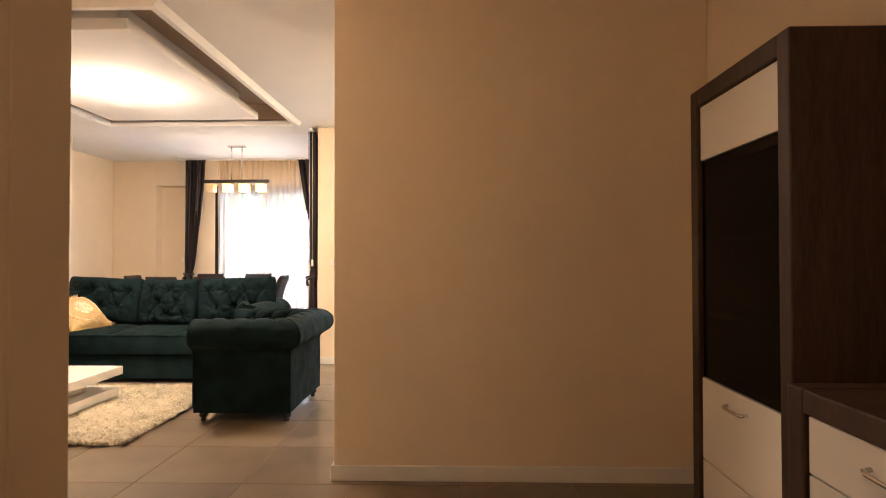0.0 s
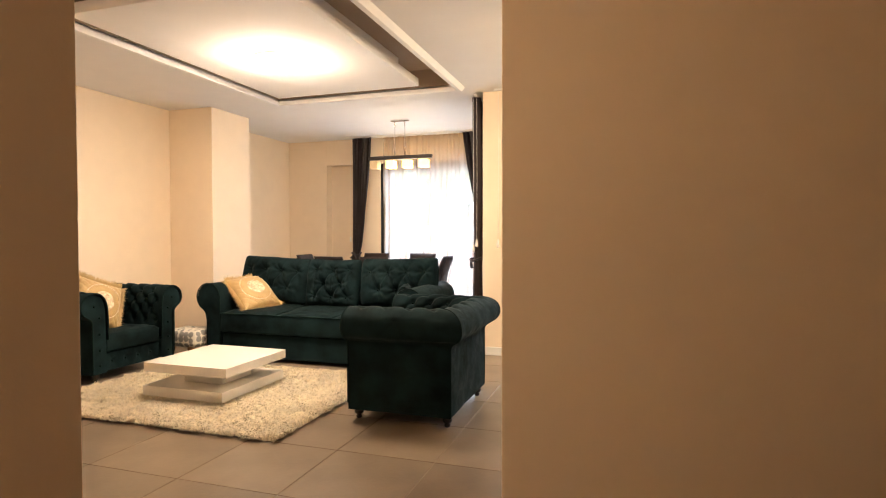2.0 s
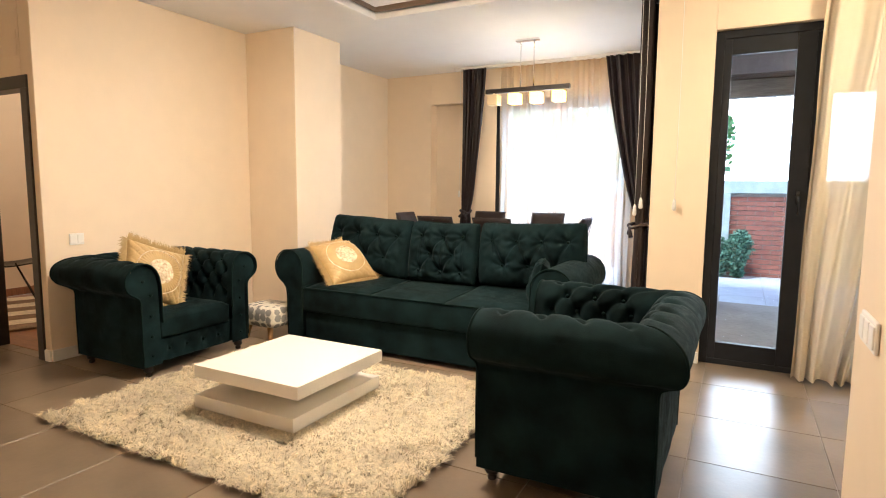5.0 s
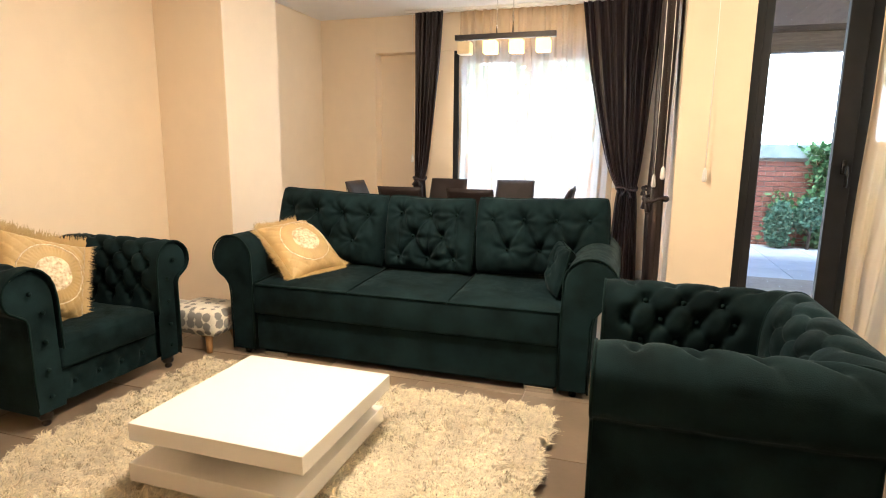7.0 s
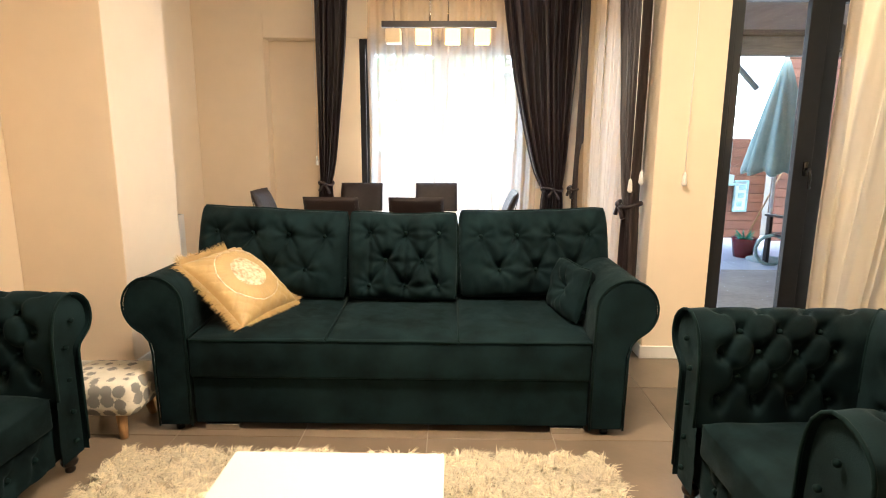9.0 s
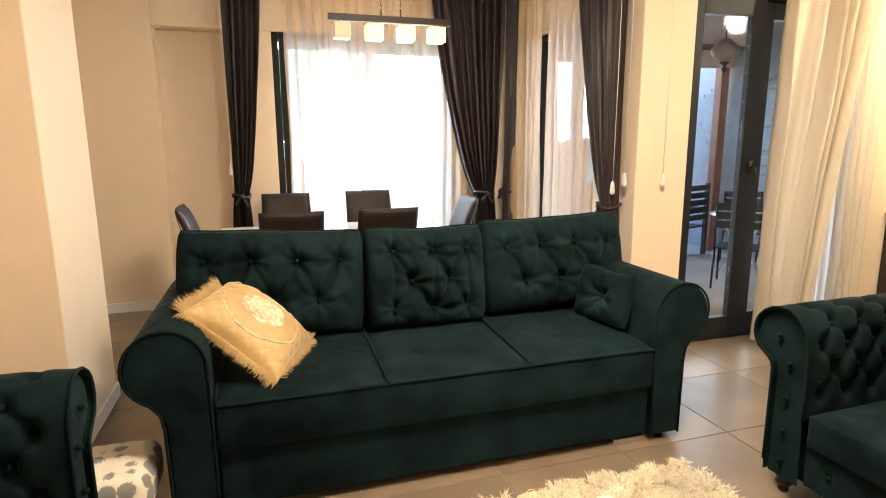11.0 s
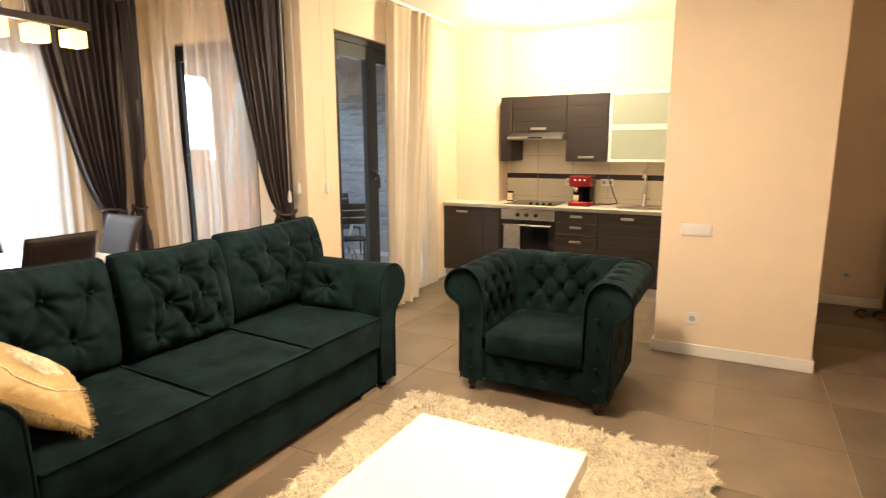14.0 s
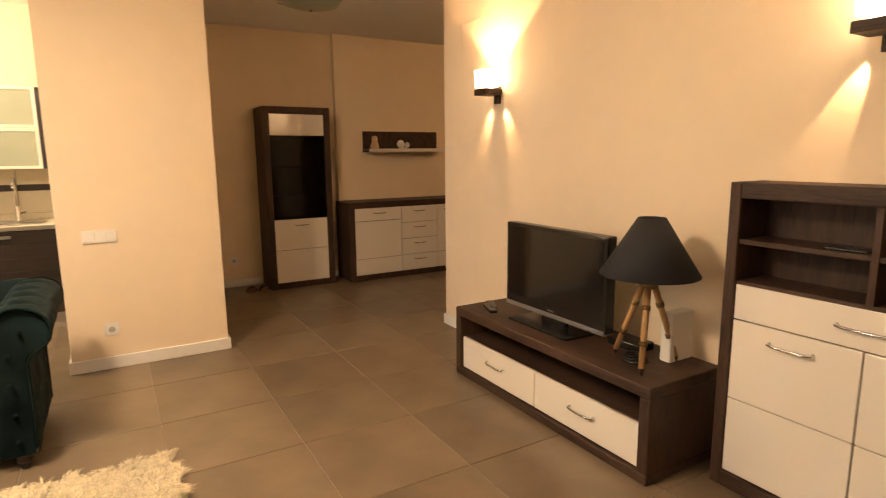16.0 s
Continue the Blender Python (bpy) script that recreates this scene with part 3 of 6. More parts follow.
def sofa():
    t = thing("sofa", "dark green velvet three-seat sofa with rolled arms", "sofa", at=(-2.985, 6.90, 0))
    part("base", rbox(-0.955, 0.955, -0.43, 0.38, 0.035, 0.275, 0.012, 3), VELVET, t)
    for k, (a, b) in enumerate(((-0.955, -0.303), (-0.303, 0.325), (0.325, 0.955))):
        bm = bmesh.new()

        def top(u, v):
            x, y = a + (b - a) * u, -0.445 + 0.72 * v
            e = min(1.0, 6 * u, 6 * (1 - u)) ** 0.5 if 0 < u < 1 else 0
            g = min(1.0, 7 * v) ** 0.5
            return Vector((x, y, 0.468 + 0.028 * e * g + 0.03 * v + 0.006 * noise.noise(Vector((x * 4, y * 4, k)))))
        sheet(bm, top, 26, 26)
        box(bm, a + 0.001, b - 0.001, -0.446, 0.28, 0.28, 0.47, 0.012, 3)
        bmesh.ops.recalc_face_normals(bm, faces=bm.faces)
        c = part("seat_cushion", bm, VELVET, t, "", True)
        part("piping", tube(bmesh.new(), [(a + 0.002, 0.2, 0.503), (a + 0.002, -0.40, 0.482), (a + 0.002, -0.445, 0.476), (a + 0.01, -0.456, 0.470), (b, -0.456, 0.470)], 0.005, 6), VELVET_D, c, "", True)
    part("front_panel", rbox(-0.955, 0.955, -0.456, -0.40, 0.278, 0.474, 0.016, 3), VELVET, t, "", True)
    for side in (-1, 1):
        prof = [(0.962, 0.03), (0.962, 0.40)] + [(1.108 + 0.142 * math.cos(math.radians(a)), 0.63 + 0.142 * math.sin(math.radians(a))) for a in range(186, -70, -12)] + [(1.135, 0.46), (1.125, 0.40), (1.12, 0.03)]
        bm = bmesh.new()
        ys = [-0.452, -0.449, -0.44, -0.42, -0.2, 0.1, 0.53, 0.56]
        ins = [0.014, 0.006, 0.002, 0, 0, 0, 0, 0.01]
        rings = []
        for y, i in zip(ys, ins):
            ring = []
            for x, z in prof:
                dx, dz = x - 1.06, z - 0.4
                ring.append(bm.verts.new((side * (x - i * (1 if dx > 0 else -1)), y, z - i * (1 if dz > 0 else -1))))
            rings.append(ring)
        for r0, r1 in zip(rings, rings[1:]):
            for i in range(len(prof)):
                j = (i + 1) % len(prof)
                bm.faces.new((r0[i], r0[j], r1[j], r1[i]))
        bm.faces.new(rings[0])
        bm.faces.new(rings[-1][::-1])
        bmesh.ops.recalc_face_normals(bm, faces=bm.faces)
        arm = part("arm", bm, VELVET, t, "", False)
        for p in arm.data.polygons:
            p.use_smooth = len(p.vertices) == 4
        part("piping", tube(bmesh.new(), [(side * x, -0.45, z) for x, z in prof], 0.0055, 6), VELVET_D, arm, "", True)
    part("back_frame", rbox(-1.10, 1.10, 0.28, 0.54, 0.05, 0.78, 0.03, 3), VELVET, t)
    tilt = 11
    four = [(-0.30, 0.10), (-0.10, 0.10), (0.10, 0.10), (0.30, 0.10), (-0.2, -0.09), (0.0, -0.09), (0.2, -0.09)]
    mid = [(-0.18, 0.13), (0.02, 0.13), (0.2, 0.13), (-0.09, -0.02), (0.11, -0.02), (-0.18, -0.16), (0.02, -0.16), (0.2, -0.16)]
    for x0, x1, bt, s in ((-1.135, -0.295, four, 1), (-0.285, 0.325, mid, 2), (0.335, 1.175, four, 3)):
        m = pose((x0 + x1) / 2, (0.17, 0.15, 0.19)[s - 1], (0.775, 0.757, 0.775)[s - 1], -tilt, (2.6, 0.3, -1.4)[s - 1], 0.8 * (s - 2))
        tufted_cushion("back_cushion", t, m, x1 - x0, 0.50, 0.26, bt, "buttoned velvet back cushion", s)
    for x0 in (-0.905, 0.775):
        part("foot", rbox(x0, x0 + 0.165, -0.435, -0.37, 0.0, 0.034, 0.004), CHROME, t, "flat chrome foot")
    for x in (-1.04, 1.04):
        for y in (-0.41, 0.4):
            part("foot", cyl(bmesh.new(), (x, y, 0), (x, y, 0.034), 0.02), BLACKP, t, "small black foot", True)


sofa()


def fringed_cushion(label, m, w, h):
    """A square gold cushion with a round embroidered medallion and a fringe; it lies in its own x-y plane, face up."""
    t = new("cushion")
    t.matrix_world = m
    tagged(t, label, "cushion", "gold cushions")

    def puff(u, v, sg):
        x, y = (u - 0.5) * w, (v - 0.5) * h
        e = (1 - abs(2 * u - 1) ** 2.6) * (1 - abs(2 * v - 1) ** 2.6)
        pinch = 1 - 0.07 * (1 - abs(2 * v - 1) ** 2) * abs(2 * u - 1) ** 4 - 0.0
        pinch2 = 1 - 0.07 * (1 - abs(2 * u - 1) ** 2) * abs(2 * v - 1) ** 4
        z = sg * 0.095 * max(e, 0) ** 0.5
        if sg > 0:
            q = abs(math.sin((x + y) * 45)) * abs(math.sin((x - y) * 45))
            r = math.hypot(x / w, y / h)
            if r > 0.36:
                z -= 0.008 * (1 - q) ** 5 * (e > 0.05)
            elif r > 0.2:
                z += 0.004 * math.sin(46 * math.atan2(y, x))
        return Vector((x * pinch, y * pinch2, z))
    bm = bmesh.new()
    sheet(bm, lambda u, v: puff(u, v, 1), 72, 72)
    sheet(bm, lambda u, v: puff(u, v, -1), 20, 20)
    bmesh.ops.remove_doubles(bm, verts=bm.verts, dist=0.0005)
    bmesh.ops.recalc_face_normals(bm, faces=bm.faces)
    part("cover", bm, GOLD, t, "", True)
    bm = bmesh.new()

    def disc(u, v):
        a, r = 2 * math.pi * u, 0.215 * v + 0.002
        p = puff(0.5 + r * math.cos(a), 0.5 + r * math.sin(a), 1)
        return p + Vector((0, 0, 0.003 + 0.002 * noise.noise(p * 60)))
    sheet(bm, disc, 48, 10, True)
    part("medallion", bm, CREAM, t, "cream floral embroidered medallion", True)
    ring = [puff(0.5 + 0.385 * math.cos(a), 0.5 + 0.385 * math.sin(a), 1) + Vector((0, 0, 0.002)) for a in [2 * math.pi * i / 72 for i in range(72)]]
    part("bead_trim", tube(bmesh.new(), ring, 0.0035, 6, True), CREAM, t, "beaded round trim", True)
    rnd = random.Random(int(w * 1000 + m.translation.x * 100))
    vs, fs = [], []
    n = 2400
    for i in range(n):
        k = i / n * 4
        s, f = int(k), k - int(k)
        u, v, d = ((f, 0, (0, -1)), (1, f, (1, 0)), (1 - f, 1, (0, 1)), (0, 1 - f, (-1, 0)))[s]
        p = puff(u, v, 1)
        ln = 0.036 + 0.022 * rnd.random()
        side = Vector((d[1], -d[0], 0)) * 0.0022
        tip = p + Vector((d[0], d[1], 0)) * ln + Vector((rnd.uniform(-1, 1), rnd.uniform(-1, 1), rnd.uniform(-1.2, 1.2))) * 0.018
        mid = p.lerp(tip, 0.5) + Vector((0, 0, rnd.uniform(-0.004, 0.007)))
        b = len(vs)
        vs += [p - side, p + side, mid + side, mid - side, tip]
        fs += [(b, b + 1, b + 2, b + 3), (b + 3, b + 2, b + 4)]
    me = bpy.data.meshes.new("fringe")
    me.from_pydata([tuple(v) for v in vs], [], fs)
    me.materials.append(GOLD)
    ob = new("fringe", me)
    ob.parent = t
    return t


def frame_from(c, u, v):
    u, v = Vector(u).normalized(), Vector(v).normalized()
    w = u.cross(v).normalized()
    v = w.cross(u)
    return Matrix(((u.x, v.x, w.x, c[0]), (u.y, v.y, w.y, c[1]), (u.z, v.z, w.z, c[2]), (0, 0, 0, 1)))


fringed_cushion("gold satin cushion with fringe leaning on the sofa arm", frame_from((-3.80, 6.80, 0.655), (0.355, -0.12, -0.297), (0.167, 0.40, 0.03)), 0.46, 0.42)
fringed_cushion("gold satin cushion with fringe leaning in an armchair", frame_from((-4.60, 5.60, 0.645), (0.12, 0.90, -0.34), (-0.27, 0.33, 0.9)), 0.45, 0.42)
# small cushion against the sofa's arm
t = thing("small_cushion", "small dark green velvet cushion on the sofa", "cushion", at=(-2.075, 6.80, 0.64), turn=-76)
tufted_cushion("cover", t, pose(0, 0, 0, -14), 0.34, 0.28, 0.13, [(0, 0)], "", 9)

# ---- rug ----
t = thing("rug", "cream long-pile shaggy wool rug under the coffee table", "rug", at=(-3.095, 5.405, 0))
bm = bmesh.new()
sheet(bm, lambda u, v: Vector((-1.05 + 2.10 * u, -0.79 + 1.58 * v, 0.018 + 0.008 * noise.noise(Vector((u * 20, v * 20, 0))))), 60, 46)
part("backing", box(bm, -1.05, 1.05, -0.79, 0.79, 0.001, 0.016), RUGB, t)
rng = np.random.default_rng(5)
NT, PER = 15000, 10
tx, ty = rng.uniform(-1.07, 1.08, NT), rng.uniform(-0.82, 0.82, NT)
turn = np.array([noise.noise(Vector((x * 7, y * 7, 3))) * 5.0 for x, y in zip(tx, ty)]) + rng.normal(0, 0.9, NT)
NB = NT * PER
px, py = np.repeat(tx, PER) + rng.normal(0, 0.006, NB), np.repeat(ty, PER) + rng.normal(0, 0.006, NB)
ang = np.repeat(turn, PER) + rng.normal(0, 0.3, NB)
ln = np.repeat(rng.uniform(0.034, 0.07, NT), PER) * rng.uniform(0.75, 1.15, NB)
up = np.repeat(rng.uniform(0.018, 0.045, NT), PER) * rng.uniform(0.8, 1.2, NB)
dx, dy = np.cos(ang), np.sin(ang)
wd = rng.uniform(0.0014, 0.003, NB)
P = np.zeros((NB, 5, 3))
for k, (f, g, wf) in enumerate(((0, 0.0, 1), (0, 0.0, -1), (0.45, 0.85, -0.9), (0.45, 0.85, 0.9), (1.0, 0.85, 0))):
    P[:, k, 0] = px + dx * ln * f - dy * wd * wf
    P[:, k, 1] = py + dy * ln * f + dx * wd * wf
    P[:, k, 2] = 0.006 + up * g
idx = np.arange(NB)[:, None] * 5
me = bpy.data.meshes.new("shag")
me.from_pydata(P.reshape(-1, 3).tolist(), [], (idx + np.array([[0, 1, 2, 3]])).tolist() + (idx + np.array([[3, 2, 4]])).tolist())
me.materials.append(RUGM)
pile = tagged(new("shag", me), "tangled cream wool strands", kind="stuff")
pile.parent = t

# ---- coffee table ----
t = thing("coffee_table", "white lacquered coffee table with two offset slabs", "table", at=(-3.09, 5.39, 0))
part("tabletop", rbox(-0.37, 0.375, -0.374, 0.372, 0.235, 0.305, 0.003), GLOSSW, t)
part("base", rbox(-0.41, 0.32, -0.35, 0.42, 0.045, 0.12, 0.003), GLOSSW, t)
part("pedestal", rbox(-0.2, 0.16, -0.15, 0.2, 0.12, 0.235, 0.003), GLOSSW, t)
part("plinth", rbox(-0.37, 0.28, -0.31, 0.38, 0.004, 0.045, 0.003), GLOSSW, t)

# ---- ottoman ----
ot = material("leaf_print_fabric", (0.70, 0.66, 0.56), 0.85, vary=0.06, scale=40, bump=0.15, bump_scale=250)
N, L = ot.node_tree.nodes, ot.node_tree.links
vo = N.new("ShaderNodeTexVoronoi")
vo.inputs["Scale"].default_value, vo.inputs["Randomness"].default_value = 16, 0.3
tco = N.new("ShaderNodeTexCoord")
L.new(tco.outputs["Object"], vo.inputs["Vector"])
wv = N.new("ShaderNodeTexNoise")
wv.inputs["Scale"].default_value = 160
L.new(tco.outputs["Object"], wv.inputs[0])
ms = N.new("ShaderNodeMath")
ms.operation = "MULTIPLY_ADD"
ms.inputs[1].default_value = 0.35
L.new(wv.outputs[0], ms.inputs[0])
L.new(vo.outputs["Distance"], ms.inputs[2])
st = N.new("ShaderNodeMath")
st.operation = "LESS_THAN"
st.inputs[1].default_value = 0.68
L.new(ms.outputs[0], st.inputs[0])
mx = N.new("ShaderNodeMix")
mx.data_type = "RGBA"
src = N["Principled BSDF"].inputs["Base Color"].links[0].from_socket
L.new(st.outputs[0], mx.inputs["Factor"])
L.new(src, mx.inputs["A"])
mx.inputs["B"].default_value = (0.24, 0.235, 0.22, 1)
L.new(mx.outputs["Result"], N["Principled BSDF"].inputs["Base Color"])
t = thing("ottoman", "small footstool in leaf-print fabric on wooden legs", "footstool", at=(-4.36, 6.51, 0))
part("seat", rbox(-0.20, 0.20, -0.17, 0.17, 0.11, 0.29, 0.06, 5), ot, t, "grey and cream leaf-print cover", True)
for x in (-0.13, 0.10):
    for y in (-0.11, 0.11):
        part("leg", cyl(bmesh.new(), (x * 1.18, y * 1.2, 0), (x, y, 0.13), 0.018, 0.026, 16), PINE, t, "tapered pale wooden leg", True)

# ---- curtains and windows ----
def curtain(name, label, mat, a, b, z0, z1, folds, tie=None, deep=0.035, group="", seed=0, bottom=None, category="curtain", nz=36):
    """Pleated cloth from a to b (x, y) at its top; tie=(z, (x, y), width) gathers it; bottom=(a, b) gives another line at the hem."""
    a, b = Vector((*a, 0)), Vector((*b, 0))
    d = (b - a).normalized()
    n = Vector((-d.y, d.x, 0))
    w = (b - a).length
    ba, bb = (Vector((*bottom[0], 0)), Vector((*bottom[1], 0))) if bottom else (a, b)
    mid = (a + b) / 2
    t = thing(name, label, category, group, (mid.x, mid.y, z0))

    def f(u, v):
        z = z0 + (z1 - z0) * v
        A, B = ba.lerp(a, v), bb.lerp(b, v)
        if tie:
            tz, tp, tw = tie
            tp = Vector((*tp, 0))
            if z > tz:
                k = ((z - tz) / (z1 - tz)) ** 0.62
                A, B = (tp - d * tw / 2).lerp(a, k), (tp + d * tw / 2).lerp(b, k)
            else:
                k = ((tz - z) / (tz - z0)) ** 0.5
                A, B = tp - d * (tw / 2 + 0.06 * k), tp + d * (tw / 2 + 0.06 * k)
        uu = u + 0.012 * math.sin(11 * u + seed) + 0.006 * math.sin(5 * z + 9 * u)
        p = A.lerp(B, uu)
        amp = deep * (0.8 + 0.7 * noise.noise(Vector((u * folds * 0.5, seed, z * 0.6))))
        ph = 2 * math.pi * folds * u + 2.4 * noise.noise(Vector((u * 5, seed + 5, z * 0.5)))
        p = p + n * amp * (math.sin(ph) + 0.3 * math.sin(2.3 * ph + seed))
        return Vector((p.x - mid.x, p.y - mid.y, z - z0))
    bm = bmesh.new()
    sheet(bm, f, int(folds * 12), nz)
    ob = part("cloth", bm, mat, t, "", True)
    bm = bmesh.new()
    sheet(bm, lambda u, v: f(u, 0.982 + 0.018 * v) - n * 0.004, int(folds * 12), 2)
    part("heading_tape", bm, mat, t, "", True)
    if mat not in (VOILE, CREAMC, LINING):
        s = ob.modifiers.new("thickness", "SOLIDIFY")
        s.thickness = 0.004
    if tie:
        tz, tp, tw = tie
        pts = [Vector((tp[0] - mid.x, tp[1] - mid.y, tz - z0)) + d * (tw / 2 + 0.02) * math.cos(q) + n * 0.07 * math.sin(q) + Vector((0, 0, 0.015 * math.sin(q * 2))) for q in [2 * math.pi * i / 24 for i in range(24)]]
        part("tieback", tube(bmesh.new(), pts, 0.013, 6, True), mat, t, "matching cloth tieback", True)
        k = Vector((tp[0] - mid.x, tp[1] - mid.y, tz - z0)) - n * 0.075
        bm = bmesh.new()
        bmesh.ops.create_uvsphere(bm, u_segments=10, v_segments=8, radius=0.022, matrix=Matrix.Translation(k))
        cyl(bm, k, k + Vector((0.02, -0.02, -0.09)) + d * 0.03, 0.008, 0.018, 8)
        cyl(bm, k, k + Vector((-0.01, -0.02, -0.07)) - d * 0.04, 0.008, 0.016, 8)
        part("bow", bm, mat, t, "", True)
    return t


DC = "heavy dark brown satin curtain tied back with a bow"
curtain("curtain", DC, CURT_D, (-3.98, 9.47), (-3.66, 9.47), 0.03, 2.74, 6, (0.99, (-3.92, 9.47), 0.10), 0.03, "dark curtains", 1)
curtain("curtain", DC, CURT_D, (-2.24, 9.47), (-1.50, 9.47), 0.03, 2.74, 9, (0.95, (-1.72, 9.44), 0.16), 0.035, "dark curtains", 2)
curtain("curtain", DC, CURT_D, (-1.47, 9.52), (-1.47, 9.26), 0.03, 2.74, 6, (0.96, (-1.49, 9.40), 0.12), 0.03, "dark curtains", 3)
curtain("curtain", DC, CURT_D, (-1.53, 8.14), (-1.53, 7.56), 0.03, 2.74, 8, (1.0, (-1.53, 7.63), 0.13), 0.035, "dark curtains", 4)
VC = "sheer white voile curtain in soft pleats"
curtain("voile_curtain", VC, VOILE, (-3.49, 9.54), (-2.73, 9.54), 0.03, 2.74, 8, None, 0.026, "voile curtains", 5)
curtain("voile_curtain", VC, VOILE, (-2.78, 9.55), (-1.86, 9.55), 0.03, 2.74, 10, None, 0.026, "voile curtains", 6)
curtain("voile_curtain", VC, VOILE, (-1.44, 9.42), (-1.44, 8.84), 0.03, 2.74, 5, None, 0.04, "voile curtains", 7)
curtain("voile_curtain", VC, VOILE, (-1.44, 8.76), (-1.44, 8.02), 0.03, 2.74, 6, None, 0.04, "voile curtains", 8)
curtain("cream_curtain", "full-length cream curtain gathered beside the terrace door", CREAMC, (-0.42, 7.39), (0.44, 7.39), 0.02, 2.73, 5.5, None, 0.075, "", 9, ((-0.47, 7.35), (-0.03, 7.39)))
curtain("cream_lining", "white voile lining behind the cream curtain", LINING, (-0.06, 7.46), (0.60, 7.46), 0.03, 2.73, 8, None, 0.02, "", 10)
for x0, x1, y0, y1 in ((-4.1, -1.42, 9.455, 9.485), (-4.1, -1.42, 9.525, 9.555), (-1.545, -1.515, 7.5, 9.45), (-1.455, -1.425, 8.0, 9.52), (-1.3, 0.95, 7.38, 7.40)):
    t = thing("curtain_rail", "white metal curtain rail on the ceiling", "curtain rail", "ceiling curtain rails", ((x0 + x1) / 2, (y0 + y1) / 2, H))
    part("track", rbox((x0 - x1) / 2, (x1 - x0) / 2, (y0 - y1) / 2, (y1 - y0) / 2, -0.022, 0, 0.003), WHITE, t)


def glazed(name, label, axis, at, u0, u1, z0, z1, leaves, depth=0.07, stile=0.075, handle=None):
    """A dark framed glazed door in a wall across axis; leaves are (u0, u1)."""
    t = thing(name, label, "door" if name.startswith("door") else "window", kind="structure")

    def bx(a0, a1, b0, b1, o=0.0, th=depth):
        if axis == "y":
            return rbox(a0, a1, at + o - th / 2, at + o + th / 2, b0, b1, 0.004)
        return rbox(at + o - th / 2, at + o + th / 2, a0, a1, b0, b1, 0.004)
    f = 0.055
    for nm, q in (("window_frame", (u0, u0 + f, z0, z1)), ("window_frame", (u1 - f, u1, z0, z1)), ("window_frame", (u0 + f, u1 - f, z1 - f, z1)), ("window_sill", (u0 + f, u1 - f, z0, z0 + 0.04))):
        part(nm, bx(*q, th=depth + 0.03), FRAME, t)
    for k, (a, b, *thin) in enumerate(leaves):
        o = -0.02 if k % 2 == 0 else 0.025
        left = thin[0] if thin else stile
        for q in ((a, a + left, z0 + 0.04, z1 - f), (b - stile, b, z0 + 0.04, z1 - f), (a + left, b - stile, z1 - f - stile, z1 - f), (a + left, b - stile, z0 + 0.04, z0 + 0.04 + stile * 1.1)):
            part("leaf_frame", bx(*q, o=o, th=depth * 0.7), FRAME, t)
        p = part("pane", bx(a + left, b - stile, z0 + 0.04 + stile, z1 - f - stile, o=o, th=0.008), PANE, t, "clear glass pane")
        p.visible_shadow = False
    if handle:
        hx, hz = handle
        bm = rbox(hx - 0.014, hx + 0.014, at - 0.075, at - 0.055, hz - 0.045, hz + 0.045, 0.005)
        tube(bm, [(hx, at - 0.07, hz), (hx, at - 0.11, hz), (hx + 0.004, at - 0.115, hz - 0.03), (hx + 0.004, at - 0.115, hz - 0.12)], 0.009)
        part("door_handle", bm, BLACKP, t, "black lever handle", True)
    return t


glazed("window_1", "anthracite framed sliding glass door behind voile", "y", 9.72, -3.60, -1.92, 0.0, 2.37, [(-3.54, -2.72), (-2.80, -1.98)], stile=0.085)
glazed("window_2", "anthracite framed sliding glass door of the dining bay", "x", -1.19, 8.1, 9.25, 0.0, 2.37, [(8.16, 8.70), (8.64, 9.19)])
glazed("door_2", "anthracite framed glass terrace door with black handle", "y", 7.58, -1.05, 0.42, 0.0, 2.40, [(-0.995, -0.44, 0.05), (-0.44, 0.36)], stile=0.112, handle=(-0.49, 1.24))
# blind cords with their weights
for x, y, z in ((-1.56, 7.55, 1.095), (-1.51, 7.50, 1.15), (-1.265, 7.44, 1.145), (-3.99, 9.42, 1.18)):
    t = thing("blind_cord", "white blind cord with a plastic weight", "cord", "blind cords", (x, y, z))
    part("cord", tube(bmesh.new(), [(0, 0, 0.05), (0.004, 0, 0.8), (0, 0, H - z)], 0.0022, 5), WHITE, t, "", True)
    part("weight", lathe(bmesh.new(), [(0.004, 0.075), (0.011, 0.06), (0.014, 0.03), (0.016, 0.0), (0.010, -0.012)][::-1], 12), WHITE, t, "", True)

# ---- bedroom door and what it shows ----
t = thing("door_1", "dark wenge door frame standing open to a bedroom", "door frame", kind="structure")
for q in ((-6.10, -6.02, 5.185, 5.305, 0, 1.96), (-5.37, -5.29, 5.185, 5.305, 0, 1.96), (-6.10, -5.29, 5.185, 5.305, 1.96, 2.05)):
    part("door_frame", rbox(*q, 0.004), KITD, t)
LAMW = material("laminate_floor", (0.30, 0.13, 0.06), 0.35, vary=0.3, scale=10, stretch=(1, 9, 1))
tagged(mesh_ob("bedroom_floor", rbox(-8.2, -5.33, 5.30, 8.6, -0.1, 0.004, 0), LAMW), "reddish brown laminate bedroom floor", "floor", kind="structure")
solid("bedroom_wall", [(-8.3, -5.33, 8.6, 8.75, 0, H), (-8.4, -8.25, 5.2, 8.75, 0, H), (-8.4, -6.2, 5.2, 5.29, 0, H)], WALL, "cream painted bedroom wall", "wall")
tagged(mesh_ob("bedroom_ceiling", rbox(-8.4, -5.33, 5.2, 8.75, H, H + 0.1, 0), CEIL), "white bedroom ceiling", "ceiling", kind="structure")
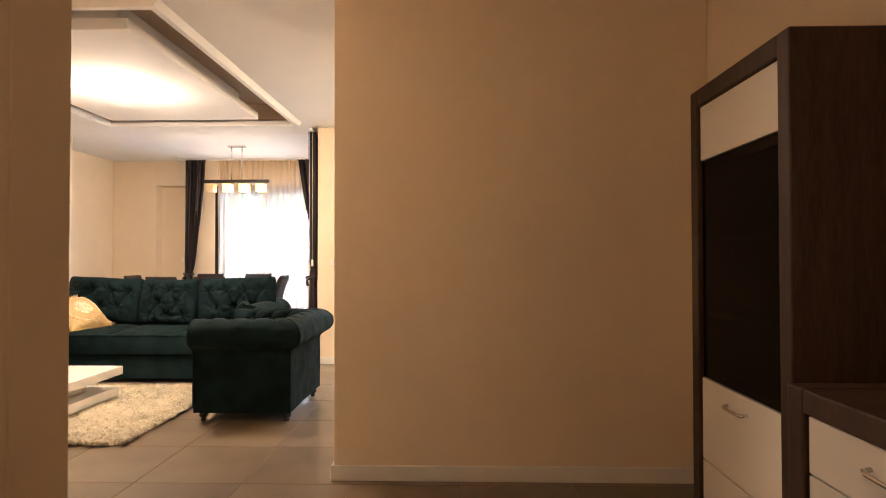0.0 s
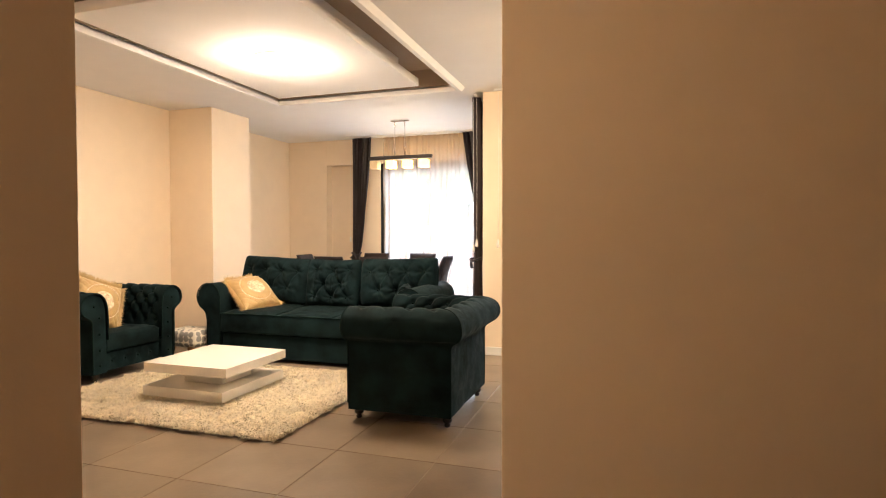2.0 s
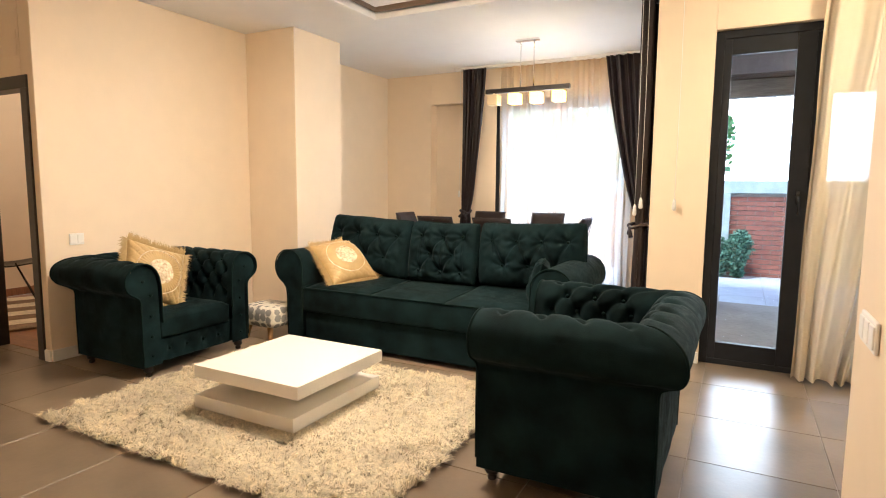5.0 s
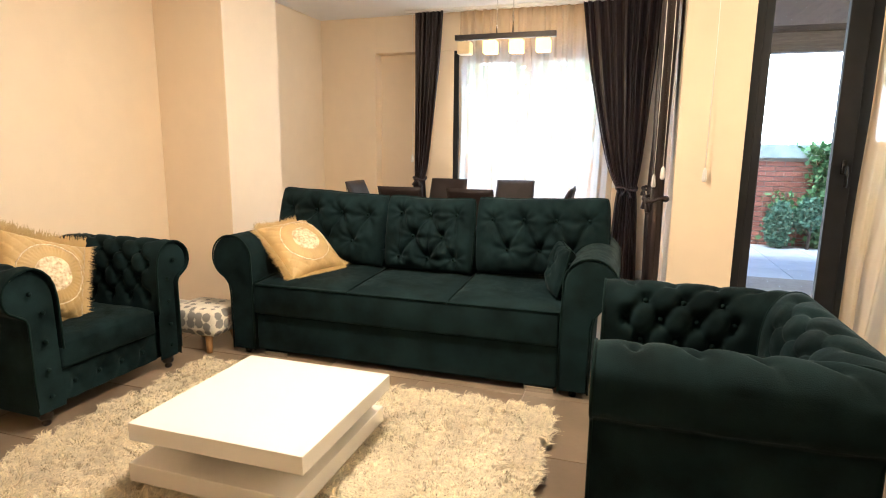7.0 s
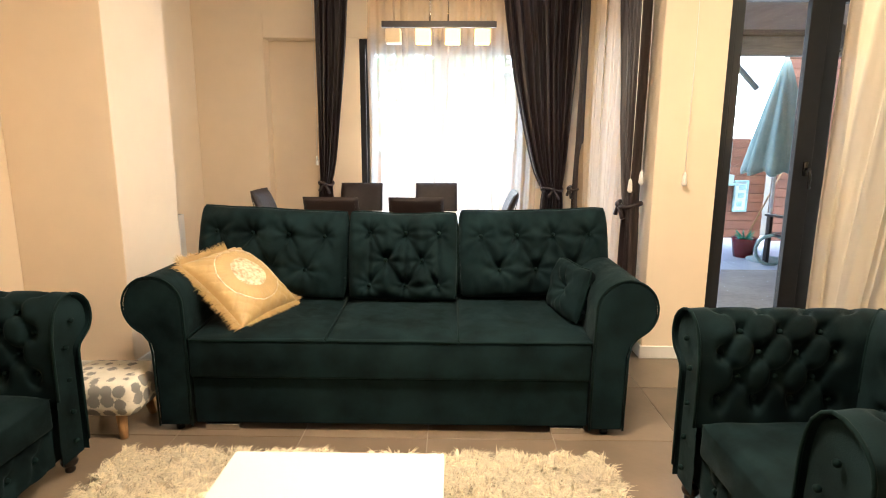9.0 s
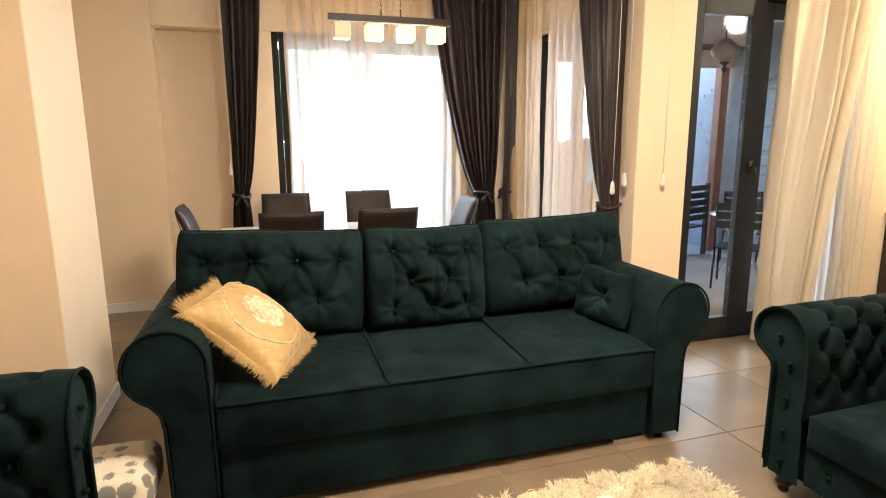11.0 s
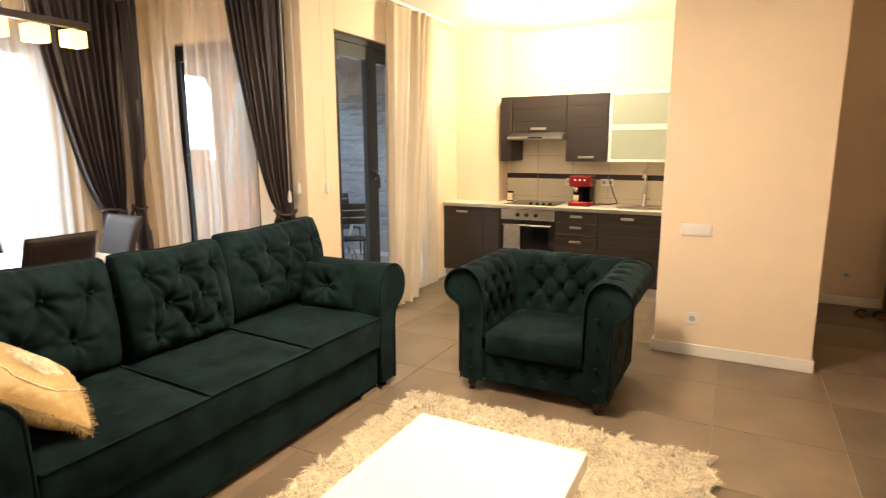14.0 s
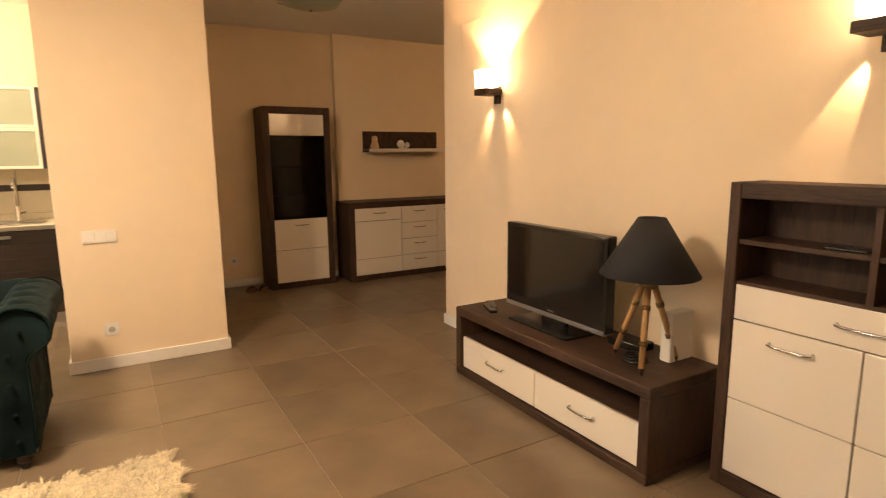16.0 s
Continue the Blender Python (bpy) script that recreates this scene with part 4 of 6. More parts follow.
solid("bedroom_skirting", [(-8.25, -5.33, 8.585, 8.6, 0, 0.09), (-8.25, -8.235, 5.3, 8.58, 0, 0.09)], LAMW, "brown bedroom skirting", "baseboard")
t = thing("bedroom_rug", "brown and cream striped bedroom rug", "rug", at=(-7.0, 6.3, 0.004), turn=66)
for k in range(8):
    part("stripe", rbox(-0.6, 0.6, -0.86 + k * 0.22, -0.65 + k * 0.22, 0.001, 0.02, 0.006), RUGM if k % 2 else material("brown_wool", (0.25, 0.16, 0.09), 0.9, vary=0.3, scale=60), t)
t = thing("shell_chair", "black plastic shell chair on wire legs", "chair", at=(-7.6, 6.07, 0.022), turn=66)
bm = bmesh.new()


def shell(u, v):
    y = (u - 0.5) * 0.46
    s = v * 0.9
    x, z = (0.22 - s, 0.44 - 0.03 * math.sin(s * 6)) if s < 0.42 else (-0.20 - (s - 0.42) * 0.25, 0.44 + (s - 0.42) * 0.85)
    return Vector((x + 0.25 * y * y, y * (1 - 0.3 * max(0, v - 0.6)), z + 0.5 * y * y))


sheet(bm, shell, 14, 18)
ob = part("shell", bm, BLACKP, t, "", True)
ob.modifiers.new("thickness", "SOLIDIFY").thickness = 0.008
for sx in (-1, 1):
    for sy in (-1, 1):
        part("leg", tube(bmesh.new(), [(sx * 0.05, sy * 0.08, 0.43), (sx * 0.22, sy * 0.22, 0.0)], 0.007), BLACKP, t, "thin black wire leg", True)
    part("brace", tube(bmesh.new(), [(sx * 0.06, -0.09, 0.40), (sx * 0.16, 0.17, 0.16)], 0.004), BLACKP, t, "", True)
t = thing("radiator", "dark slim upright radiator on the bedroom wall", "radiator", at=(-6.35, 8.54, 0.2))
for k in range(4):
    part("column", rbox(-0.13 + k * 0.07, -0.08 + k * 0.07, -0.03, 0.06, 0, 0.95, 0.012), BLACKP, t)

# ---- dining ----
t = thing("dining_table", "white lacquered rectangular dining table", "table", at=(-3.25, 8.66, 0))
part("tabletop", rbox(-0.82, 0.82, -0.47, 0.47, 0.72, 0.765, 0.004), GLOSSW, t)
for x in (-0.74, 0.74):
    for y in (-0.39, 0.39):
        part("leg", rbox(x - 0.04, x + 0.04, y - 0.04, y + 0.04, 0, 0.72, 0.004), GLOSSW, t)


def dining_chair(place, turn, h=1.0):
    """A leather chair that faces +y on a bent chrome frame."""
    t = thing("dining_chair", "dark brown leather dining chair on a chrome frame", "chair", "chairs round the table", place, turn)
    bm = bmesh.new()

    def back(sg):
        def f(u, v):
            x = (u - 0.5) * 0.42 * (1 - 0.05 * v)
            z = 0.40 + (h - 0.40) * v
            y = -0.17 - 0.13 * v ** 1.4 + 0.10 * (1 - v) * v - 0.012 * (1 - (2 * u - 1) ** 2)
            th = 0.026 * (1 - abs(2 * u - 1) ** 8) ** 0.5 * (1 - max(0, 2 * v - 1) ** 10) ** 0.5 + 0.004
            return Vector((x, y + sg * th, z))
        return f
    sheet(bm, back(-1), 14, 20)
    sheet(bm, back(1), 14, 20)
    fa, fb = back(-1), back(1)
    rim = [(i / 14, 0) for i in range(14)] + [(1, i / 20) for i in range(20)] + [(1 - i / 14, 1) for i in range(14)] + [(0, 1 - i / 20) for i in range(20)]
    for i in range(len(rim)):
        j = (i + 1) % len(rim)
        bm.faces.new([bm.verts.new(q) for q in (fa(*rim[i]), fa(*rim[j]), fb(*rim[j]), fb(*rim[i]))])
    bmesh.ops.remove_doubles(bm, verts=bm.verts, dist=0.0006)
    bmesh.ops.recalc_face_normals(bm, faces=bm.faces)
    b = part("backrest", bm, LEATHER, t, "", True)
    part("seam", tube(bmesh.new(), [fa(0.06 + 0.88 * u, v) for u, v in [(0, 0.1), (0, 0.93), (0.5, 0.95), (1, 0.93), (1, 0.1)]], 0.003, 5), LEATHER, b, "", True)
    part("seat", rbox(-0.21, 0.21, -0.19, 0.23, 0.41, 0.475, 0.025, 4), LEATHER, t, "", True)
    for sx in (-1, 1):
        pts = [(sx * 0.18, -0.16, 0.40), (sx * 0.18, 0.16, 0.40), (sx * 0.18, 0.20, 0.37), (sx * 0.18, 0.21, 0.04), (sx * 0.18, 0.18, 0.014), (sx * 0.18, -0.22, 0.014)]
        part("leg", tube(bmesh.new(), pts, 0.013, 10), CHROME, t, "bent chrome leg", True)
    part("floor_bar", tube(bmesh.new(), [(-0.18, -0.22, 0.014), (0.18, -0.22, 0.014)], 0.013, 10), CHROME, t, "", True)
    return t


first = dining_chair((-3.57, 8.29, 0), 0)
for x, y, r in ((-2.95, 8.29, 0), (-3.56, 9.13, 180), (-2.84, 9.18, 180), (-3.99, 8.60, -90), (-2.47, 8.60, 90)):
    copy_thing(first, pose(x, y, 0, 0, 0, r))

# pendant over the table
t = thing("pendant_lamp", "four-light pendant lamp with square amber glass shades", "pendant lamp", at=(-2.80, 8.5, H))
part("canopy", rbox(-0.12, 0.12, -0.03, 0.03, -0.022, 0, 0.004), CHROME, t)
for x in (-0.07, 0.07):
    part("rod", cyl(bmesh.new(), (x, 0, -0.47), (x, 0, -0.02), 0.006, None, 10), CHROME, t, "", True)
part("bar", rbox(-0.44, 0.44, -0.025, 0.025, -0.51, -0.465, 0.004), KITD, t, "dark wooden bar")
for k in range(4):
    x = -0.35 + k * 0.228
    bm = rbox(x - 0.058, x + 0.058, -0.058, 0.058, -0.63, -0.525, 0.008)
    part("shade", bm, LITK if k else UNLIT, t, "square amber glass shade, lit" if k else "square amber glass shade, unlit")
    part("holder", cyl(bmesh.new(), (x, 0, -0.53), (x, 0, -0.50), 0.02), CHROME, t, "", True)
lamp("pendant_light", "POINT", (-2.7, 8.5, 2.05), 26, LAMP, 0.15)

# plafond on the ceiling panel
t = thing("ceiling_lamp", "round opal glass ceiling lamp, lit", "ceiling lamp", at=(-2.72, 5.7, H - 0.055))
part("base", lathe(bmesh.new(), [(0.2, -0.02), (0.21, 0)], 32), WHITE, t, "", True)
part("shade", lathe(bmesh.new(), [(0.0, -0.085), (0.1, -0.08), (0.18, -0.06), (0.215, -0.02)], 32), LIT, t, "glowing opal glass", True)
t = thing("hall_lamp", "square clear glass hall ceiling lamp", "ceiling lamp", at=(0.15, 3.1, H))
part("base", rbox(-0.08, 0.08, -0.08, 0.08, -0.03, 0, 0.004), CHROME, t)
bm = bmesh.new()
sheet(bm, lambda u, v: Vector(((u - 0.5) * 0.44, (v - 0.5) * 0.44, -0.05 - 0.05 * (1 - (2 * u - 1) ** 2) + 0.03 * (2 * v - 1) ** 2)), 12, 12)
ob = part("glass_plate", bm, FROST, t, "curved frosted glass plate", True)
ob.modifiers.new("thickness", "SOLIDIFY").thickness = 0.006
part("knob", cyl(bmesh.new(), (0, 0, -0.12), (0, 0, -0.03), 0.014), CHROME, t, "", True)
t = thing("kitchen_lamp", "round opal kitchen ceiling lamp, lit", "ceiling lamp", at=(0.55, 6.3, H))
part("base", lathe(bmesh.new(), [(0.14, -0.02), (0.15, 0)], 28), WHITE, t, "", True)
part("shade", lathe(bmesh.new(), [(0.0, -0.08), (0.08, -0.075), (0.15, -0.02)], 28), LIT, t, "glowing opal glass", True)

# ---- kitchen ----
def flat_handle(parent, y, z, x, w=0.12):
    bm = rbox(x - 0.022, x - 0.004, y - w / 2, y + w / 2, z - 0.012, z + 0.012, 0.003)
    box(bm, x - 0.006, x + 0.001, y - w / 2 + 0.01, y - w / 2 + 0.025, z - 0.008, z + 0.008)
    box(bm, x - 0.006, x + 0.001, y + w / 2 - 0.025, y + w / 2 - 0.01, z - 0.008, z + 0.008)
    part("handle", bm, STEEL, parent, "flat brushed steel handle")


def grooved_front(name, parent, x, y0, y1, z0, z1, step=0.112):
    """A dark front with fine horizontal grooves."""
    d = part(name, rbox(x + 0.004, x + 0.019, y0 + 0.001, y1 - 0.001, z0 + 0.001, z1 - 0.001, 0.001), KITD, parent)
    z = z1
    while z - z0 > 0.01:
        zb = max(z0, z - step)
        part("panel", rbox(x, x + 0.005, y0 + 0.0015, y1 - 0.0015, zb + 0.0015, z - 0.0015, 0.0015, 1), KITD, d)
        z = zb
    return d


KX = 0.965
BG, UG = "kitchen base units", "kitchen wall units"
t = thing("base_cabinet", "dark wenge kitchen base cabinet with steel handle", "cabinet", BG, (KX, 7.21, 0))
part("body", rbox(0.02, 0.6, -0.335, 0.352, 0.10, 0.83, 0.002), KITD, t)
part("plinth", rbox(0.05, 0.55, -0.335, 0.36, 0.0, 0.10, 0.002), STEEL, t, "steel plinth")
d = part("door", rbox(0, 0.019, -0.14, 0.355, 0.10, 0.825, 0.002), KITD, t)
flat_handle(d, 0.12, 0.775, 0.0, 0.14)
part("door", rbox(0, 0.019, -0.333, -0.143, 0.10, 0.825, 0.002), KITD, t)
t = thing("oven", "built-in oven with black glass door and steel panel", "oven", at=(KX, 6.565, 0))
part("body", rbox(0.02, 0.57, -0.295, 0.295, 0.10, 0.83, 0.002), BLACKP, t)
part("plinth", rbox(0.05, 0.55, -0.295, 0.295, 0.0, 0.10, 0.002), STEEL, t)
part("control_panel", rbox(-0.003, 0.02, -0.297, 0.297, 0.715, 0.825, 0.003), STEEL, t, "brushed steel control panel")
for y in (-0.1, 0.0, 0.1):
    part("knob", cyl(bmesh.new(), (-0.028, y, 0.77), (-0.002, y, 0.77), 0.019, 0.022, 16), BLACKP, t, "round black knob", True)
d = part("door", rbox(-0.002, 0.02, -0.297, 0.297, 0.25, 0.708, 0.004), BLACKP, t)
part("glass", rbox(-0.008, -0.003, -0.24, 0.24, 0.31, 0.635, 0.002), SCREEN, d, "black oven glass")
part("towel", rbox(-0.046, -0.034, 0.06, 0.25, 0.39, 0.655, 0.005), material("grey_towel", (0.22, 0.2, 0.19), 0.95, vary=0.25, scale=40, bump=0.4, bump_scale=200), t, "grey tea towel on the handle")
part("handle", tube(bmesh.new(), [(-0.002, -0.26, 0.665), (-0.04, -0.26, 0.665), (-0.04, 0.26, 0.665), (-0.002, 0.26, 0.665)], 0.009), STEEL, d, "brushed steel bar handle", True)
part("drawer_front", rbox(0, 0.02, -0.295, 0.295, 0.10, 0.245, 0.002), KITD, t)
for nm, lab, yc, hw, fronts in (("drawer_cabinet", "dark wenge kitchen drawer unit with steel handles", 6.037, 0.222, ((0.715, 0.825), (0.565, 0.71), (0.40, 0.56), (0.10, 0.395))), ("sink_cabinet", "dark wenge kitchen sink cabinet with steel handle", 5.437, 0.374, ((0.10, 0.825),))):
    t = thing(nm, lab, "cabinet", BG, (KX, yc, 0))
    part("body", rbox(0.02, 0.58, -hw, hw, 0.10, 0.83, 0.002), KITD, t)
    part("plinth", rbox(0.05, 0.55, -hw, hw, 0.0, 0.10, 0.002), STEEL, t)
    for z0, z1 in fronts:
        d = grooved_front("drawer" if len(fronts) > 1 else "door", t, 0, -hw, hw, z0, z1)
        flat_handle(d, 0.0 if len(fronts) > 1 else 0.09, z1 - 0.045, 0.0)
t = thing("worktop", "cream laminate kitchen worktop", "worktop", at=(KX, 6.33, 0))
part("slab", rbox(-0.02, 0.335, -1.265, 1.24, 0.832, 0.87, 0.004), COUNTER, t)
part("slab", rbox(0.335, 0.6, -1.265, 0.70, 0.832, 0.87, 0.002), COUNTER, t)
part("front_edge", rbox(-0.024, -0.0205, -1.265, 1.24, 0.835, 0.867, 0.001), STEEL, t, "aluminium edge strip")
t = thing("hob", "black glass ceramic hob in a steel rim", "hob", at=(1.26, 6.565, 0.87))
part("rim", rbox(-0.26, 0.23, -0.29, 0.29, 0.0, 0.006, 0.002), STEEL, t)
part("glass", rbox(-0.25, 0.22, -0.28, 0.28, 0.006, 0.010, 0.001), SCREEN, t)
for k in range(4):
    part("knob", cyl(bmesh.new(), (-0.2, -0.22 + k * 0.07, 0.01), (-0.2, -0.22 + k * 0.07, 0.03), 0.018, 0.016, 14), BLACKP, t, "", True)
t = thing("sink", "round brushed steel sink set in the worktop", "sink", at=(1.24, 5.46, 0.87))
part("rim", lathe(bmesh.new(), [(0.19, 0.004), (0.20, 0.009), (0.225, 0.007), (0.235, 0.0)], 36), STEEL, t, "", True)
part("bowl", lathe(bmesh.new(), [(0.0, 0.001), (0.10, 0.0012), (0.17, 0.002), (0.19, 0.0045)], 36), STEEL, t, "", True)
t = thing("tap", "tall chrome kitchen mixer tap", "tap", at=(1.43, 5.45, 0.87))
part("body", lathe(bmesh.new(), [(0.03, 0), (0.03, 0.008), (0.02, 0.015), (0.02, 0.13), (0.014, 0.14)], 18), CHROME, t, "", True)
part("spout", tube(bmesh.new(), [(0, 0, 0.13), (0, 0, 0.30), (-0.02, 0, 0.35), (-0.07, 0, 0.375), (-0.12, 0, 0.355), (-0.135, 0, 0.30)], 0.012, 10), CHROME, t, "", True)
part("lever", tube(bmesh.new(), [(0, -0.02, 0.07), (0, -0.055, 0.075), (-0.05, -0.06, 0.085)], 0.008), CHROME, t, "", True)
t = thing("coffee_machine", "red and black espresso machine on the worktop", "coffee machine", at=(1.28, 6.06, 0.87))
part("body", rbox(0.02, 0.14, -0.11, 0.11, 0.0, 0.30, 0.02, 3), BLACKP, t)
part("head", rbox(-0.13, 0.14, -0.115, 0.115, 0.20, 0.315, 0.02, 3), REDP, t, "glossy red top housing")
part("base", rbox(-0.15, 0.14, -0.115, 0.115, 0.0, 0.045, 0.012, 3), REDP, t, "glossy red drip base")
part("tank", rbox(-0.07, 0.03, -0.10, -0.02, 0.05, 0.19, 0.006), SMOKE, t, "smoked water tank")
part("spout", cyl(bmesh.new(), (-0.07, 0.05, 0.15), (-0.07, 0.05, 0.21), 0.026, 0.034), CHROME, t, "", True)
part("cup", lathe(bmesh.new(), [(0.02, 0.046), (0.028, 0.06), (0.03, 0.11)], 14, (-0.07, 0.05, 0)), UNLIT, t, "", True)
for y in (-0.05, 0.0, 0.05):
    part("button", cyl(bmesh.new(), (-0.134, y, 0.275), (-0.128, y, 0.275), 0.012), CHROME, t, "", True)
t = thing("candle_jar", "small candle jar with a dark rim", "jar", at=(1.42, 6.93, 0.87))
part("jar", rbox(-0.028, 0.028, -0.028, 0.028, 0.0, 0.10, 0.006), UNLIT, t, "cream lantern body")
part("lid", rbox(-0.032, 0.032, -0.032, 0.032, 0.095, 0.115, 0.005), BLACKP, t)
part("base", rbox(-0.032, 0.032, -0.032, 0.032, 0.0, 0.012, 0.003), BLACKP, t)
t = thing("power_cable", "black power cable lying on the worktop", "cable", at=(1.4, 5.8, 0.87))
part("cable", tube(bmesh.new(), [(-0.02, 0.17, 0.006), (0.03, 0.08, 0.006), (0.0, 0.0, 0.006), (0.05, -0.08, 0.02), (0.09, -0.03, 0.10), (0.15, 0.04, 0.27)], 0.005), BLACKP, t, "", True)

UX = 1.20
t = thing("wall_cabinet", "narrow dark wenge kitchen end cabinet", "wall cabinet", UG, (UX, 6.905, 1.334))
part("body", rbox(0, 0.38, -0.066, 0.066, 0, 0.688, 0.002), KITD, t)
t = thing("wall_cabinet", "dark wenge wall cabinet over the cooker hood", "wall cabinet", UG, (UX, 6.537, 1.64))
part("body", rbox(0.02, 0.38, -0.3, 0.3, 0, 0.382, 0.002), KITD, t)
d = grooved_front("door", t, 0, -0.3, 0.3, 0.0, 0.382, 0.13)
flat_handle(d, 0, 0.04, 0.0, 0.17)
t = thing("wall_cabinet", "tall dark wenge wall cabinet with grooved door", "wall cabinet", UG, (UX, 6.018, 1.334))
part("body", rbox(0.02, 0.38, -0.216, 0.216, 0, 0.688, 0.002), KITD, t)
d = grooved_front("door", t, 0, -0.216, 0.216, 0.0, 0.688, 0.114)
flat_handle(d, 0, 0.045, 0.0, 0.16)
t = thing("glass_cabinet", "aluminium framed wall cabinet with frosted glass doors", "wall cabinet", UG, (UX, 5.50, 1.334))
part("body", rbox(0.02, 0.38, -0.296, 0.296, 0, 0.688, 0.002), GLOSSW, t)
for z0 in (0.0, 0.346):
    d = part("door", rbox(0.006, 0.018, -0.27, 0.27, z0 + 0.022, z0 + 0.32, 0.001), FROST, t, "frosted glass door")
    for q in ((-0.295, -0.268, z0, z0 + 0.342), (0.268, 0.295, z0, z0 + 0.342), (-0.268, 0.268, z0, z0 + 0.026), (-0.268, 0.268, z0 + 0.316, z0 + 0.342)):
        part("door_frame", rbox(0, 0.02, *q, 0.002), WHITE, d)
t = thing("wall_cabinet", "dark wenge kitchen end cabinet by the wall", "wall cabinet", UG, (UX, 5.13, 1.334))
part("body", rbox(0, 0.38, -0.072, 0.072, 0, 0.688, 0.002), KITD, t)
t = thing("cooker_hood", "slim brushed steel cooker hood under the wall cabinet", "cooker hood", at=(1.05, 6.537, 1.56))
bm = bmesh.new()
prof = [(0.0, 0.012), (0.0, 0.035), (0.15, 0.08), (0.52, 0.08), (0.52, 0.0), (0.03, 0.0)]
ra = [bm.verts.new((x, -0.3, z)) for x, z in prof]
rb = [bm.verts.new((x, 0.3, z)) for x, z in prof]
bm.faces.new(ra)
bm.faces.new(rb[::-1])
for i in range(6):
    bm.faces.new((ra[i], rb[i], rb[(i + 1) % 6], ra[(i + 1) % 6]))
bmesh.ops.recalc_face_normals(bm, faces=bm.faces)
part("body", bm, STEEL, t)
part("switch_strip", rbox(-0.006, 0.004, -0.09, 0.07, 0.016, 0.032, 0.002), BLACKP, t)
# tiled splashback
sb = solid("splashback", [(1.572, 1.5795, 5.05, 7.03, 0.87, 1.66)], GROUT, "grout bed of the kitchen wall tiles", "splashback", 0)
y = 5.052
while y < 7.0:
    y1 = min(y + 0.398, 7.028)
    for z0, z1, mt in ((0.872, 0.925, BEIGE_T), (0.928, 1.128, BEIGE_T), (1.131, 1.186, STRIPT), (1.189, 1.389, BEIGE_T), (1.392, 1.592, BEIGE_T)):
        part("tile", rbox(1.566, 1.574, y, y1 - 0.003, z0, z1, 0.0015, 1), mt, sb)
    y += 0.401

# ---- switches and sockets ----
def plate(name, label, place, turn, w, h=0.085, n=1, cat="switch"):
    """A plate on a wall that faces local -y."""
    t = thing(name, label, cat, at=place, turn=turn)
    part("plate", rbox(-w / 2, w / 2, -0.011, -0.001, -h / 2, h / 2, 0.004, 3), WHITE, t)
    for k in range(n):
        c = -w / 2 + w * (k + 0.5) / n
        if cat == "socket":
            part("well", lathe(bmesh.new(), [(0.021, 0), (0.021, 0.004), (0.018, 0.004), (0.0, 0.0041)], 20), material("socket_grey", (0.45, 0.44, 0.42), 0.4), t, "", True).matrix_basis = pose(c, -0.010, 0, 90)
            for s in (-1, 1):
                part("hole", cyl(bmesh.new(), (c + s * 0.0095, -0.017, 0), (c + s * 0.0095, -0.013, 0), 0.003, None, 8), BLACKP, t)
        else:
            part("rocker", rbox(c - w / n * 0.42, c + w / n * 0.42, -0.016, -0.009, -h * 0.36, h * 0.36, 0.003), WHITE, t)
    return t


plate("light_switch", "wide white three-gang switch plate", (-0.5, 4.815, 0.912), -90, 0.20, n=3)
plate("wall_socket", "white wall socket low on the wall", (-0.5, 4.80, 0.275), -90, 0.085, cat="socket")
plate("light_switch", "white two-gang switch plate beside the door", (-5.22, 5.42, 0.885), 90, 0.105, n=2)
plate("wall_socket", "white wall socket in the hall", (1.58, 3.62, 0.29), -90, 0.08, cat="socket")
plate("light_switch", "white three-gang switch plate beside the window", (-1.80, 9.66, 0.975), 0, 0.15, h=0.075, n=3)
plate("wall_socket", "white double socket on the kitchen tiles", (1.566, 5.86, 1.10), -90, 0.14, h=0.08, n=2, cat="socket")
plate("wall_socket", "white socket on the kitchen tiles", (1.566, 6.28, 1.10), -90, 0.08, h=0.08, cat="socket")
t = thing("access_panel", "painted access panel outline beside the sconce", "panel", at=(-1.23, 2.34, 2.26))
for q in ((-0.14, 0.16, 0.118, 0.122), (0.156, 0.16, -0.12, 0.12), (-0.14, -0.136, -0.12, 0.12)):
    part("edge", rbox(q[0], q[1], 0.0005, 0.004, q[2], q[3], 0), WALL, t)
part("plate", rbox(-0.136, 0.156, 0.0005, 0.003, -0.12, 0.118, 0.001), WALL, t)
t = thing("access_panel", "painted access panel outline over the door", "panel", at=(-5.5, 5.2, 2.28))
part("plate", rbox(-0.10, 0.10, -0.004, -0.0005, -0.09, 0.09, 0.001), WALL, t)
t = thing("wall_heater", "flat white electric convector heater on the wall", "heater", at=(-5.22, 8.55, 0.28))
part("body", rbox(0.02, 0.10, -0.45, 0.45, 0.0, 0.46, 0.012, 3), WHITE, t)
part("bracket", rbox(0.0, 0.02, -0.2, 0.2, 0.1, 0.35, 0.002), WHITE, t)
for k in range(7):
    part("slot", rbox(0.03 + k * 0.009, 0.034 + k * 0.009, -0.42, 0.42, 0.4605, 0.462, 0), BLACKP, t)

